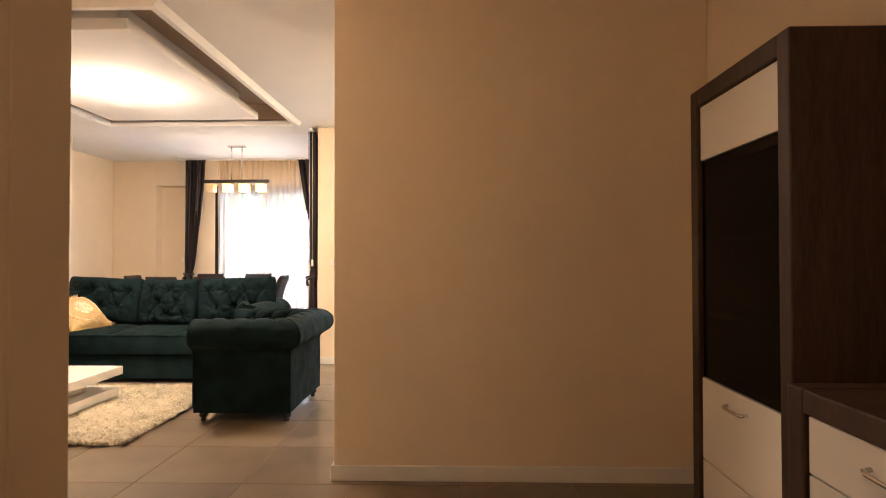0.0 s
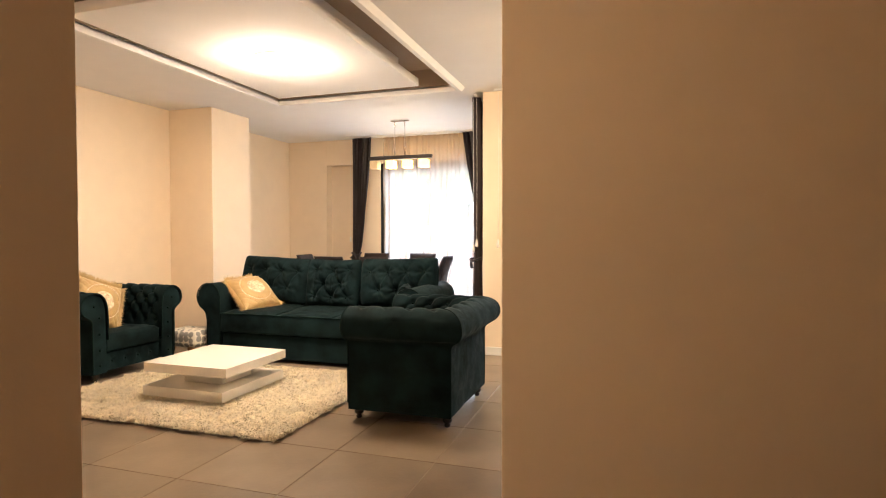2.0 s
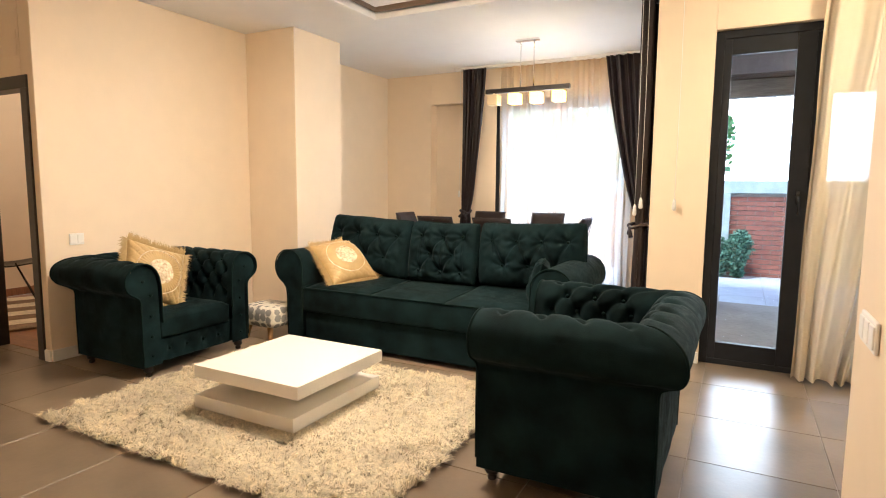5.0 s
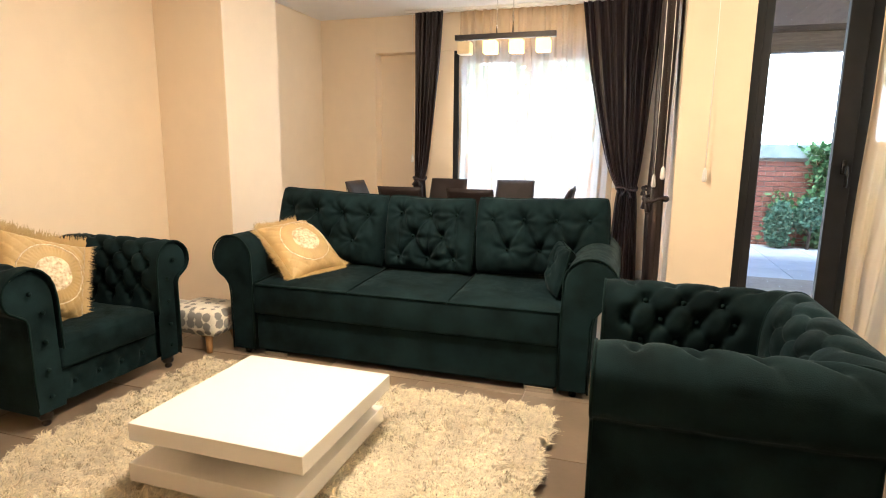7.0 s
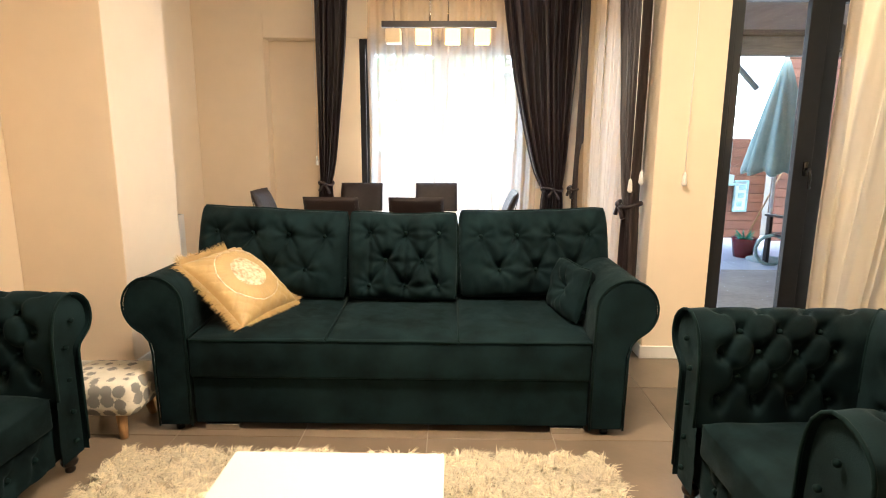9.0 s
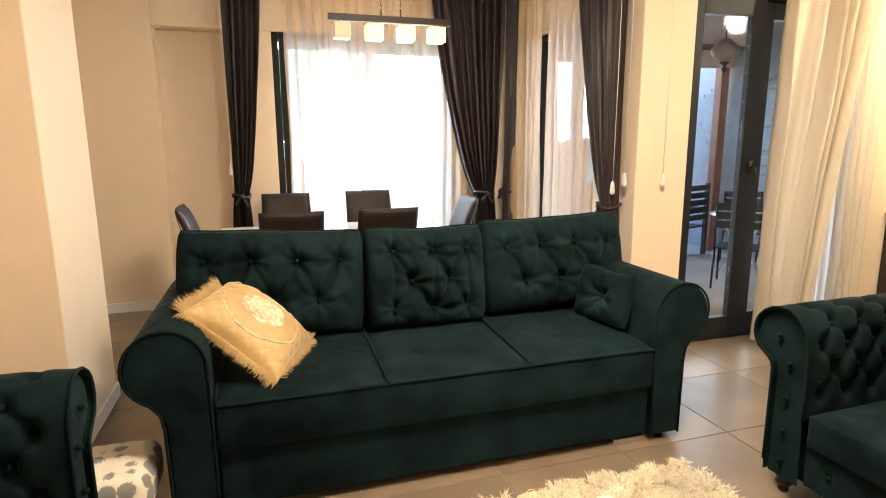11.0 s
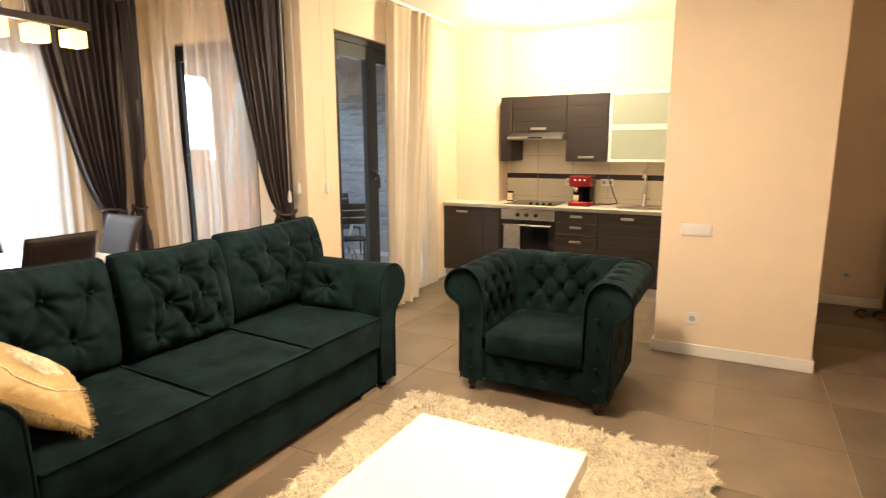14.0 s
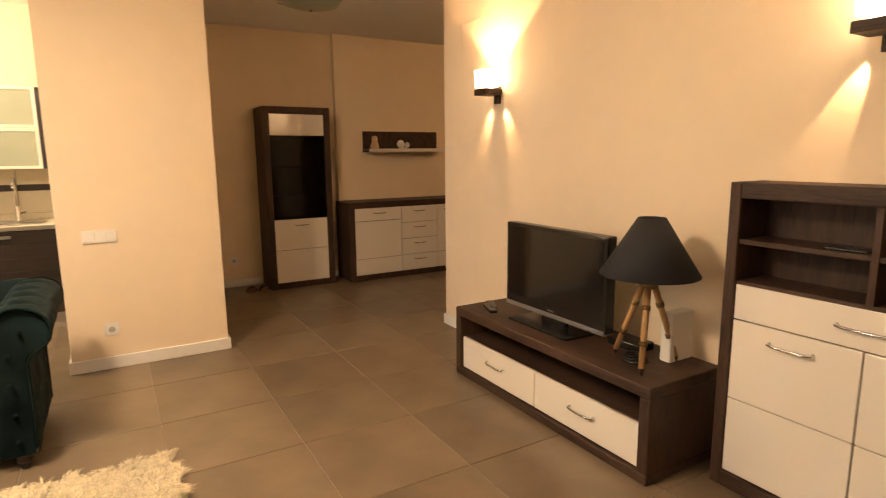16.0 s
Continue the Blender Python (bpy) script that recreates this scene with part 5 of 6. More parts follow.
# ---- media furniture ----
def white_front(name, parent, x0, x1, y, z0, z1, groove=None, handle=None, axis="y", out=1):
    """A lacquered front on a plane across axis, facing out."""
    def bx(a0, a1, b0, b1):
        return rbox(a0, a1, min(y, y + out * 0.018), max(y, y + out * 0.018), b0, b1, 0.003) if axis == "y" else rbox(min(y, y + out * 0.018), max(y, y + out * 0.018), a0, a1, b0, b1, 0.003)
    if groove:
        bm = bx(x0, x1, z0, groove - 0.002)
        b2 = bx(x0, x1, groove + 0.002, z1)
        me = bpy.data.meshes.new("tmp")
        b2.to_mesh(me)
        b2.free()
        bm.from_mesh(me)
        bpy.data.meshes.remove(me)
    else:
        bm = bx(x0, x1, z0, z1)
    d = part(name, bm, GLOSSW, parent, "glossy white lacquered front")
    if handle:
        c, z, w = handle
        f = y + out * 0.018
        if axis == "y":
            bar_handle("handle", d, (c - w / 2, f, z), (c + w / 2, f, z), (0, out * 0.024, -0.004))
        else:
            bar_handle("handle", d, (f, c - w / 2, z), (f, c + w / 2, z), (out * 0.024, 0, -0.004))
    return d


t = thing("tv_stand", "low dark oak media bench with white drawers", "tv stand", at=(-2.573, 2.36, 0))
part("top", rbox(-0.777, 0.777, 0, 0.49, 0.395, 0.45, 0.006), OAKD, t)
part("bottom", rbox(-0.777, 0.777, 0, 0.49, 0.0, 0.05, 0.006), OAKD, t)
for s in (-1, 1):
    part("side_panel", rbox(min(s * 0.777, s * 0.72), max(s * 0.777, s * 0.72), 0, 0.49, 0.05, 0.395, 0.005), OAKV, t)
part("back_panel", rbox(-0.72, 0.72, 0.003, 0.02, 0.05, 0.395, 0), OAKD, t)
part("shelf", rbox(-0.72, 0.72, 0.02, 0.45, 0.245, 0.262, 0.002), OAKD, t)
part("carcass", rbox(-0.715, 0.715, 0.02, 0.445, 0.052, 0.245, 0), OAKD, t)
for a, b in ((-0.718, -0.003), (0.003, 0.718)):
    white_front("drawer", t, a, b, 0.452, 0.055, 0.258, None, ((a + b) / 2, 0.175, 0.16))

t = thing("television", "black flat-screen television on a low foot, switched off", "television", at=(-2.458, 2.605, 0.45))
part("housing", rbox(-0.415, 0.415, -0.045, 0.02, 0.062, 0.567, 0.008, 3), BLACKP, t)
part("screen", rbox(-0.388, 0.388, 0.0205, 0.022, 0.115, 0.545, 0), SCREEN, t, "dark glossy screen")
part("speaker_bar", rbox(-0.41, 0.41, 0.0, 0.024, 0.052, 0.078, 0.004), material("grey_plastic", (0.16, 0.16, 0.17), 0.35, vary=0.1), t, "grey bar along the lower edge")
part("logo", rbox(-0.025, 0.025, 0.0205, 0.0222, 0.09, 0.096, 0), CHROME, t)
part("neck", rbox(-0.10, 0.10, -0.03, 0.0, 0.01, 0.065, 0.006), BLACKP, t)
part("foot", rbox(-0.25, 0.25, -0.09, 0.13, 0.0, 0.014, 0.005, 3), BLACKP, t)
for x, y, r in ((-1.93, 2.66, 62), (-1.985, 2.71, 70)):
    t = thing("remote_control", "black remote control on the media bench", "remote control", "remote controls", (x, y, 0.45), r)
    part("body", rbox(-0.025, 0.025, -0.09, 0.09, 0.0, 0.02, 0.006, 3), BLACKP, t)
    for k in range(5):
        for j in (-1, 0, 1):
            part("key", rbox(j * 0.013 - 0.004, j * 0.013 + 0.004, -0.065 + k * 0.026, -0.055 + k * 0.026, 0.02, 0.022, 0.001, 1), material("grey_plastic", (0.16, 0.16, 0.17)), t)

# tripod lamp
t = thing("table_lamp", "wooden tripod table lamp with a black conical shade", "table lamp", at=(-3.135, 2.635, 0.45))
bm = bmesh.new()
lathe(bm, [(0.222, 0.43), (0.062, 0.69)], 40)
for f in [f for f in bm.faces if len(f.verts) > 4]:
    bm.faces.remove(f)
ob = part("shade", bm, SHADE, t, "black conical fabric shade", True)
ob.modifiers.new("thickness", "SOLIDIFY").thickness = 0.003
part("collar", lathe(bmesh.new(), [(0.035, 0.365), (0.042, 0.375), (0.042, 0.405), (0.02, 0.415), (0.012, 0.50)], 20), material("aged_brass", (0.20, 0.13, 0.06), 0.4, 0.8, vary=0.3), t, "", True)
for x, y in ((0.16, 0.02), (-0.09, 0.13), (-0.06, -0.14)):
    a = Vector((x * 0.2, y * 0.2, 0.37))
    b = Vector((x, y, 0.03))
    leg = part("leg", cyl(bmesh.new(), b, a, 0.013, 0.016, 8), PINE, t, "honey-coloured wooden leg", True)
    part("tip", cyl(bmesh.new(), (x * 1.04, y * 1.04, 0.0), b, 0.005, 0.013, 8), DARKWOOD, leg, "", True)
    for f in (0.3, 0.75):
        p = b.lerp(a, f)
        part("clamp", cyl(bmesh.new(), b.lerp(a, f - 0.03), b.lerp(a, f + 0.03), 0.019, None, 10), MATS["aged_brass"], leg, "", True)
t = thing("router", "white upright internet router with cables", "router", at=(-3.17, 2.46, 0.45))
part("body", rbox(-0.03, 0.03, -0.08, 0.08, 0.0, 0.24, 0.008, 3), WHITE, t)
for k in range(3):
    part("indicator", rbox(0.0301, 0.0312, 0.05, 0.056, 0.03 + k * 0.025, 0.036 + k * 0.025, 0), glow("green_led", (0.2, 1.0, 0.3), 1.0), t)
t = thing("black_cable", "coiled black cable on the media bench", "cable", at=(-3.10, 2.66, 0.45))
part("cable", tube(bmesh.new(), [(0.07 * math.cos(a * 0.9) * (1 - a * 0.02), 0.05 * math.sin(a * 0.9), 0.008 + 0.002 * a) for a in range(18)], 0.006), BLACKP, t, "", True)
t = thing("media_box", "small black set-top box behind the television", "media box", at=(-2.93, 2.50, 0.45))
part("body", rbox(-0.10, 0.10, -0.06, 0.06, 0, 0.04, 0.005), BLACKP, t)

# highboard
t = thing("highboard", "dark oak highboard with white doors and open shelves", "cabinet", at=(-3.975, 2.345, 0))
for q in ((-0.525, -0.478), (0.478, 0.525)):
    part("side_panel", rbox(*q, 0, 0.215, 0.0, 1.31, 0.006), OAKV, t)
part("top", rbox(-0.478, 0.478, 0, 0.215, 1.245, 1.31, 0.006), OAKD, t)
part("plinth", rbox(-0.478, 0.478, 0, 0.215, 0.0, 0.07, 0.006), OAKD, t)
part("back_panel", rbox(-0.478, 0.478, 0.001, 0.012, 0.07, 1.245, 0), OAKV, t)
part("divider", rbox(-0.012, 0.012, 0.012, 0.205, 0.91, 1.245, 0.002), OAKV, t)
for a, b in ((-0.478, -0.012), (0.012, 0.478)):
    part("shelf", rbox(a, b, 0.012, 0.20, 1.06, 1.08, 0.002), OAKD, t)
part("shelf", rbox(-0.478, 0.478, 0.012, 0.20, 0.89, 0.91, 0.002), OAKD, t)
part("carcass", rbox(-0.477, 0.477, 0.013, 0.185, 0.07, 0.89, 0), OAKV, t)
white_front("drawer", t, -0.475, 0.475, 0.187, 0.75, 0.895, None, (0.0, 0.825, 0.18))
for a, b in ((-0.475, -0.003), (0.003, 0.475)):
    white_front("door", t, a, b, 0.187, 0.075, 0.745, 0.405, ((a + b) / 2, 0.685, 0.16))
t = thing("phone", "thin black phone on the highboard shelf", "phone", at=(-3.87, 2.49, 1.08))
part("body", rbox(-0.07, 0.07, -0.035, 0.035, 0, 0.009, 0.003), BLACKP, t)

# ---- sconces ----
for sx in (-1.55, -3.87):
    t = thing("wall_sconce", "wooden wall sconce with a lit glass shade", "wall lamp", "wall sconces", (sx, 2.34, 1.86))
    part("back_plate", rbox(-0.03, 0.03, 0.0, 0.02, -0.09, 0.04, 0.003), OAKD, t)
    part("arm", rbox(-0.07, 0.07, 0.02, 0.16, -0.035, 0.005, 0.003), OAKD, t, "dark wooden block arm")
    bm = bmesh.new()
    lathe(bm, [(0.084, 0.02), (0.09, 0.13)], 4)
    for f in [f for f in bm.faces if f.normal.z > 0.5 or (len(f.verts) == 4 and all(abs(v.co.z - 0.13) < 1e-4 for v in f.verts))]:
        bm.faces.remove(f)
    bmesh.ops.rotate(bm, verts=bm.verts, cent=(0, 0, 0), matrix=Matrix.Rotation(radians(45), 3, "Z"))
    bmesh.ops.translate(bm, verts=bm.verts, vec=(0, 0.095, 0))
    part("shade", bm, LIT, t, "square glowing glass shade")

# ---- hall furniture ----
t = thing("display_cabinet", "tall dark oak display cabinet with glass and white doors", "cabinet", at=(1.18, 2.962, 0))
for q in ((-0.358, -0.292), (0.292, 0.358)):
    part("side_panel", rbox(0, 0.39, *q, 0, 1.93, 0.006), OAKV, t)
part("top", rbox(0, 0.39, -0.292, 0.292, 1.86, 1.93, 0.006), OAKV, t)
part("plinth", rbox(0, 0.39, -0.292, 0.292, 0.0, 0.06, 0.006), OAKV, t)
part("back_panel", rbox(0.37, 0.385, -0.292, 0.292, 0.06, 1.86, 0), OAKV, t)
for z in (1.0, 1.3, 1.6):
    part("shelf", rbox(0.04, 0.37, -0.291, 0.291, z, z + 0.018, 0.001), SMOKE if z != 1.6 else OAKV, t)
part("shelf", rbox(0.04, 0.37, -0.291, 0.291, 0.72, 0.74, 0.001), OAKV, t)
white_front("panel", t, -0.288, 0.288, 0.03, 1.635, 1.855, axis="x", out=-1)
part("glass_door", rbox(0.018, 0.026, -0.288, 0.288, 0.755, 1.63, 0.001), SMOKE, t, "smoked glass door")
white_front("door", t, -0.288, 0.288, 0.03, 0.065, 0.75, 0.42, (0.0, 0.69, 0.14), "x", -1)
t = thing("sideboard", "dark oak sideboard with white doors and drawers", "sideboard", at=(1.08, 1.69, 0))
for q in ((-0.77, -0.70), (0.70, 0.77)):
    part("side_panel", rbox(0, 0.415, *q, 0, 0.9, 0.006), OAKV, t)
part("top", rbox(0, 0.415, -0.70, 0.70, 0.835, 0.9, 0.006), OAKD, t)
part("plinth", rbox(0, 0.415, -0.70, 0.70, 0.0, 0.06, 0.006), OAKD, t)
part("carcass", rbox(0.04, 0.41, -0.70, 0.70, 0.06, 0.835, 0), OAKV, t)
white_front("door", t, 0.12, 0.695, 0.03, 0.065, 0.68, 0.25, None, "x", -1)
white_front("drawer", t, 0.12, 0.695, 0.03, 0.685, 0.83, None, (0.40, 0.775, 0.15), "x", -1)
for k in range(4):
    white_front("drawer", t, -0.36, 0.115, 0.03, 0.065 + k * 0.192, 0.253 + k * 0.192, None, (-0.12, 0.20 + k * 0.192, 0.15), "x", -1)
white_front("door", t, -0.695, -0.365, 0.03, 0.065, 0.83, 0.25, (-0.53, 0.77, 0.12), "x", -1)
t = thing("wall_shelf", "dark oak wall shelf with a white edge", "shelf", at=(1.5, 1.6, 1.46))
part("back_panel", rbox(-0.02, 0.0, -0.5, 0.5, 0.0, 0.24, 0.003), OAKD, t)
part("board", rbox(-0.20, -0.02, -0.5, 0.5, 0.01, 0.035, 0.003), OAKD, t)
part("front_edge", rbox(-0.206, -0.2, -0.5, 0.5, 0.0, 0.038, 0.002), GLOSSW, t, "white lacquered edge")
t = thing("ornament", "small cream and pink figurine on the wall shelf", "ornament", at=(1.39, 1.99, 1.495))
part("figurine", lathe(bmesh.new(), [(0.0, 0.0), (0.045, 0.0), (0.052, 0.03), (0.04, 0.07), (0.03, 0.085), (0.036, 0.11), (0.03, 0.14), (0.0, 0.155)], 14), material("glazed_ceramic", (0.72, 0.50, 0.32), 0.3, vary=0.25, scale=30), t, "", True)
t = thing("ornament", "white heart-shaped ornament on the wall shelf", "ornament", at=(1.39, 1.62, 1.495))
bm = bmesh.new()
for y, z, r in ((0.03, 0.055, 0.05), (-0.055, 0.045, 0.035)):
    bmesh.ops.create_uvsphere(bm, u_segments=16, v_segments=10, radius=r, matrix=Matrix.Translation((0, y, z)) @ Matrix.Diagonal((0.5, 1, 1, 1)))
box(bm, -0.02, 0.02, -0.05, 0.05, 0.0, 0.02, 0.004)
part("ornament_body", bm, WHITE, t, "", True)
for y, r in ((3.40, 8), (3.52, -6)):
    t = thing("slipper", "brown open house slipper on the floor", "slipper", "pair of slippers", (1.26, y, 0), 90 + r)
    bm = bmesh.new()
    lathe(bm, [(0.045, 0.0), (0.048, 0.015)], 18)
    bmesh.ops.scale(bm, verts=bm.verts, vec=(1, 2.5, 1))
    part("sole", bm, material("cork_sole", (0.25, 0.15, 0.08), 0.8, vary=0.2, scale=50), t, "", True)
    bm = bmesh.new()
    sheet(bm, lambda u, v: Vector((0.05 * math.cos(math.pi * u), 0.02 + 0.065 * v, 0.014 + 0.045 * math.sin(math.pi * u))), 12, 4)
    ob = part("strap", bm, LEATHER, t, "", True)
    ob.modifiers.new("thickness", "SOLIDIFY").thickness = 0.004

# ---- outdoors ----
BRICK = material("red_brick", (0.30, 0.11, 0.075), 0.85, vary=0.3, scale=20, bump=0.3, bump_scale=60, per=0.5)
MORTAR = material("mortar", (0.42, 0.40, 0.37), 0.95, vary=0.15, scale=30, bump=0.3)
CONC = material("concrete_cap", (0.40, 0.48, 0.47), 0.9, vary=0.2, scale=8, bump=0.2)
TERR = material("terrace_tile", (0.50, 0.52, 0.53), 0.5, vary=0.12, scale=6, per=0.3)
LEAF = material("leaf_green", (0.11, 0.25, 0.09), 0.5, vary=0.4, scale=9)
CONIF = material("conifer_green", (0.09, 0.20, 0.13), 0.7, vary=0.4, scale=9)
BARK = material("bark", (0.10, 0.07, 0.05), 0.9, vary=0.3, scale=20, bump=0.4)
BOARD = material("red_brown_boards", (0.23, 0.09, 0.05), 0.6, vary=0.3, scale=8, stretch=(1, 1, 8), per=0.5)
SLATE = material("slate_cladding", (0.32, 0.36, 0.40), 0.7, vary=0.35, scale=12, bump=0.3, per=0.7)
PARA = material("parasol_canvas", (0.30, 0.42, 0.38), 0.85, vary=0.12, scale=20)
tagged(mesh_ob("ground", rbox(-60, 60, 10.25, 90, -0.35, -0.11, 0), material("garden_soil", (0.12, 0.10, 0.07), 0.95, vary=0.3, scale=3)), "bare garden ground", "ground", kind="structure")
terr = tagged(mesh_ob("terrace", rbox(-6.0, 6.0, 7.98, 13.0, -0.14, -0.06, 0), MORTAR), "grey tiled terrace", "terrace", kind="structure")
tagged(mesh_ob("backdrop", rbox(-60, 60, 70, 70.2, -2, 45, 0), SKYGLOW), "bright overcast sky", "sky", kind="structure")
# garden wall
gw = tagged(mesh_ob("garden_wall", rbox(-7.0, 1.5, 13.02, 13.2, -0.11, 1.23, 0), MORTAR), "red brick garden wall with a concrete cap", "wall", kind="structure")
part("cap", rbox(-7.0, 1.5, 12.96, 13.25, 1.23, 1.43, 0.01), CONC, gw, "pale concrete cap")
bmsh = bpy.data.meshes.new("brick")
bb = rbox(-0.118, 0.118, -0.008, 0.008, -0.031, 0.031, 0.003, 1)
bb.to_mesh(bmsh)
bb.free()
bmsh.materials.append(BRICK)
for r in range(17):
    for c in range(12):
        ob = new("brick", bmsh)
        ob.matrix_world = pose(-1.35 + c * 0.245 + (0.12 if r % 2 else 0), 13.014, -0.05 + r * 0.075)
        ob.parent = gw
bm = bmesh.new()
for r in range(17):
    for c in range(22):
        x = -6.95 + c * 0.245 + (0.12 if r % 2 else 0)
        z = -0.05 + r * 0.075
        box(bm, x - 0.118, x + 0.118, 13.006, 13.022, z - 0.031, z + 0.031)
tagged(part("brickwork", bm, BRICK, gw), kind="stuff")


def foliage(name, label, at, spread, n, leaf, seed, mat=LEAF, climb=False, category="shrub", trunk=None):
    t = thing(name, label, category, at=at)
    rn = np.random.default_rng(seed)
    c = rn.normal(0, 1, (n, 3))
    if climb:
        p = np.stack([rn.normal(0, 0.4, n) * spread[0], rn.uniform(-1, 0.2, n) * spread[1], rn.uniform(0, 1, n) ** 0.9 * spread[2]], 1)
        p[:, 0] *= 0.55 + 0.75 * np.sin(p[:, 2] * 3.3 + seed) ** 2
    else:
        c /= np.linalg.norm(c, axis=1)[:, None]
        p = c * (rn.uniform(0.35, 1, n) ** 0.5)[:, None] * np.array(spread)
        lump = np.array([noise.noise(Vector(q) * 2.2 + Vector((seed, 0, 0))) for q in p])
        p = p[lump > -0.14] + np.array([0, 0, trunk or spread[2]])
    n = len(p)
    d = rn.normal(0, 1, (n, 3))
    d /= np.linalg.norm(d, axis=1)[:, None]
    s = np.cross(d, rn.normal(0, 1, (n, 3)))
    s /= np.linalg.norm(s, axis=1)[:, None]
    L_ = leaf * rn.uniform(0.6, 1.3, n)[:, None]
    V = np.stack([p, p + d * L_ * 0.5 + s * L_ * 0.38, p + d * L_, p + d * L_ * 0.5 - s * L_ * 0.38], 1)
    i = np.arange(n)[:, None] * 4
    me = bpy.data.meshes.new("crown")
    me.from_pydata(V.reshape(-1, 3).tolist(), [], (i + np.array([[0, 1, 2, 3]])).tolist())
    me.materials.append(mat)
    o = tagged(new("crown", me), kind="stuff")
    o.parent = t
    h = trunk or spread[2]
    bm = cyl(bmesh.new(), (0, 0, -0.05), (0.03, 0, h), 0.03 if not trunk else 0.09, 0.012, 8)
    for k in range(4):
        a = k * 1.7 + seed
        cyl(bm, (0.01, 0, h * (0.3 + 0.15 * k)), (spread[0] * 0.6 * math.cos(a), spread[1] * 0.4 * math.sin(a), h * (0.6 + 0.15 * k)), 0.012 if not trunk else 0.04, 0.005, 6)
    part("trunk", bm, BARK, t, "", True)
    return t


foliage("ivy", "climbing ivy over the brick garden wall", (1.0, 12.97, -0.06), (0.36, 0.25, 1.5), 1500, 0.09, 3, LEAF, True, "climbing plant")
foliage("ivy", "climbing ivy hanging on the garden wall", (0.5, 12.97, -0.06), (0.35, 0.2, 0.8), 220, 0.08, 5, LEAF, True, "climbing plant")
for x, h, s in ((0.42, 0.34, 1), (0.80, 0.38, 2), (-1.12, 0.33, 3), (-0.80, 0.37, 4)):
    foliage("dwarf_conifer", "small bushy blue-green conifer on the terrace edge", (x, 12.7, -0.06), (0.19, 0.2, h), 2600, 0.05, 11 + s, CONIF, False, "conifer")
for x, y, s in ((-5.6, 16, 1), (-3.9, 17, 2), (-2.3, 16.5, 3)):
    foliage("garden_tree", "leafy green tree behind the garden wall", (x, y, -0.11), (1.3, 1.1, 1.1), 4200, 0.17, 20 + s, LEAF, False, "tree", 2.4)
part("pier", rbox(-1.30, -0.97, 12.9, 13.02, -0.11, 1.23, 0.008), CONC, gw, "pale green-grey painted pier")
part("plaque", rbox(-1.22, -1.07, 12.87, 12.9, 1.05, 1.24, 0.03, 3), WHITE, gw, "small white rounded plaque")
solid("bay_cladding", [(-1.08, -1.062, 7.985, 8.1, 0, 2.5), (-1.08, -1.062, 9.25, 10.2, 0, 2.5), (-1.08, -1.062, 8.1, 9.25, 2.375, 2.5)], BOARD, "red-brown cladding on the outside of the bay", "wall", 0)
# slate-clad side wall and boarded shed
sw = tagged(mesh_ob("slate_wall", rbox(2.2, 2.45, 7.98, 11.3, -0.11, 2.9, 0), MORTAR), "terrace side wall clad in split slate", "wall", kind="structure")
sm = []
for k in range(3):
    me = bpy.data.meshes.new("slate")
    q = rbox(-0.012 - 0.006 * k, 0.012, -0.16 - 0.05 * k, 0.16 + 0.05 * k, -0.017, 0.017, 0.003, 1)
    q.to_mesh(me)
    q.free()
    me.materials.append(SLATE)
    sm.append(me)
rn = random.Random(4)
for r in range(66):
    y = 8.0 + rn.uniform(0, 0.2)
    while y < 9.75:
        k = rn.randrange(3)
        w = 0.32 + 0.1 * k
        if 0.25 < r * 0.037 < 2.45 and 8.2 < y < 9.75 and r < 62:
            ob = new("slate", sm[k])
            ob.matrix_world = pose(2.197, y + w / 2, -0.03 + r * 0.037)
            ob.parent = sw
        y += w + 0.004
bm = bmesh.new()
for r in range(78):
    y = 9.8
    while y < 11.25:
        w = 0.3 + 0.2 * rn.random()
        box(bm, 2.18 + 0.012 * rn.random(), 2.21, y, min(y + w, 11.3), -0.05 + r * 0.037, -0.016 + r * 0.037)
        y += w + 0.004
tagged(part("slate_courses", bm, SLATE, sw), kind="stuff")
shed = tagged(mesh_ob("boarded_wall", rbox(2.12, 4.6, 12.45, 12.55, -0.11, 2.9, 0), BARK), "red-brown horizontally boarded timber wall", "wall", kind="structure")
for k in range(22):
    part("board", rbox(2.12, 4.6, 12.425, 12.45, -0.05 + k * 0.132, 0.076 + k * 0.132, 0.004, 1), BOARD, shed)
fence = tagged(mesh_ob("fence", rbox(1.30, 2.12, 12.72, 12.78, -0.11, 1.47, 0), BARK), "low boarded timber fence", "fence", kind="structure")
for k in range(11):
    part("board", rbox(1.30, 2.12, 12.70, 12.72, -0.05 + k * 0.138, 0.08 + k * 0.138, 0.004, 1), BOARD, fence)
GTIM_PALE = material("pale_painted_board", (0.6, 0.66, 0.64), 0.7, vary=0.1, scale=10)
GTIM = material("grey_timber", (0.42, 0.40, 0.39), 0.8, vary=0.25, scale=10, stretch=(1, 9, 9))
t = thing("terrace_roof", "brown boarded roof over the terrace with a grey beam", "roof", kind="structure")
part("beam", rbox(-3.0, 2.45, 10.55, 10.68, 2.36, 2.56, 0.006), GTIM, t)
part("soffit", rbox(-3.0, 2.45, 10.21, 10.68, 2.565, 2.75, 0.004), BARK, t)
part("soffit", rbox(-1.06, 2.45, 7.985, 10.205, 2.565, 2.75, 0.004), material("soffit_board", (0.30, 0.25, 0.22), 0.7, vary=0.2, scale=8, stretch=(9, 1, 1)), t)
part("post", rbox(2.0, 2.12, 10.55, 10.67, -0.06, 2.36, 0.006), BOARD, t)
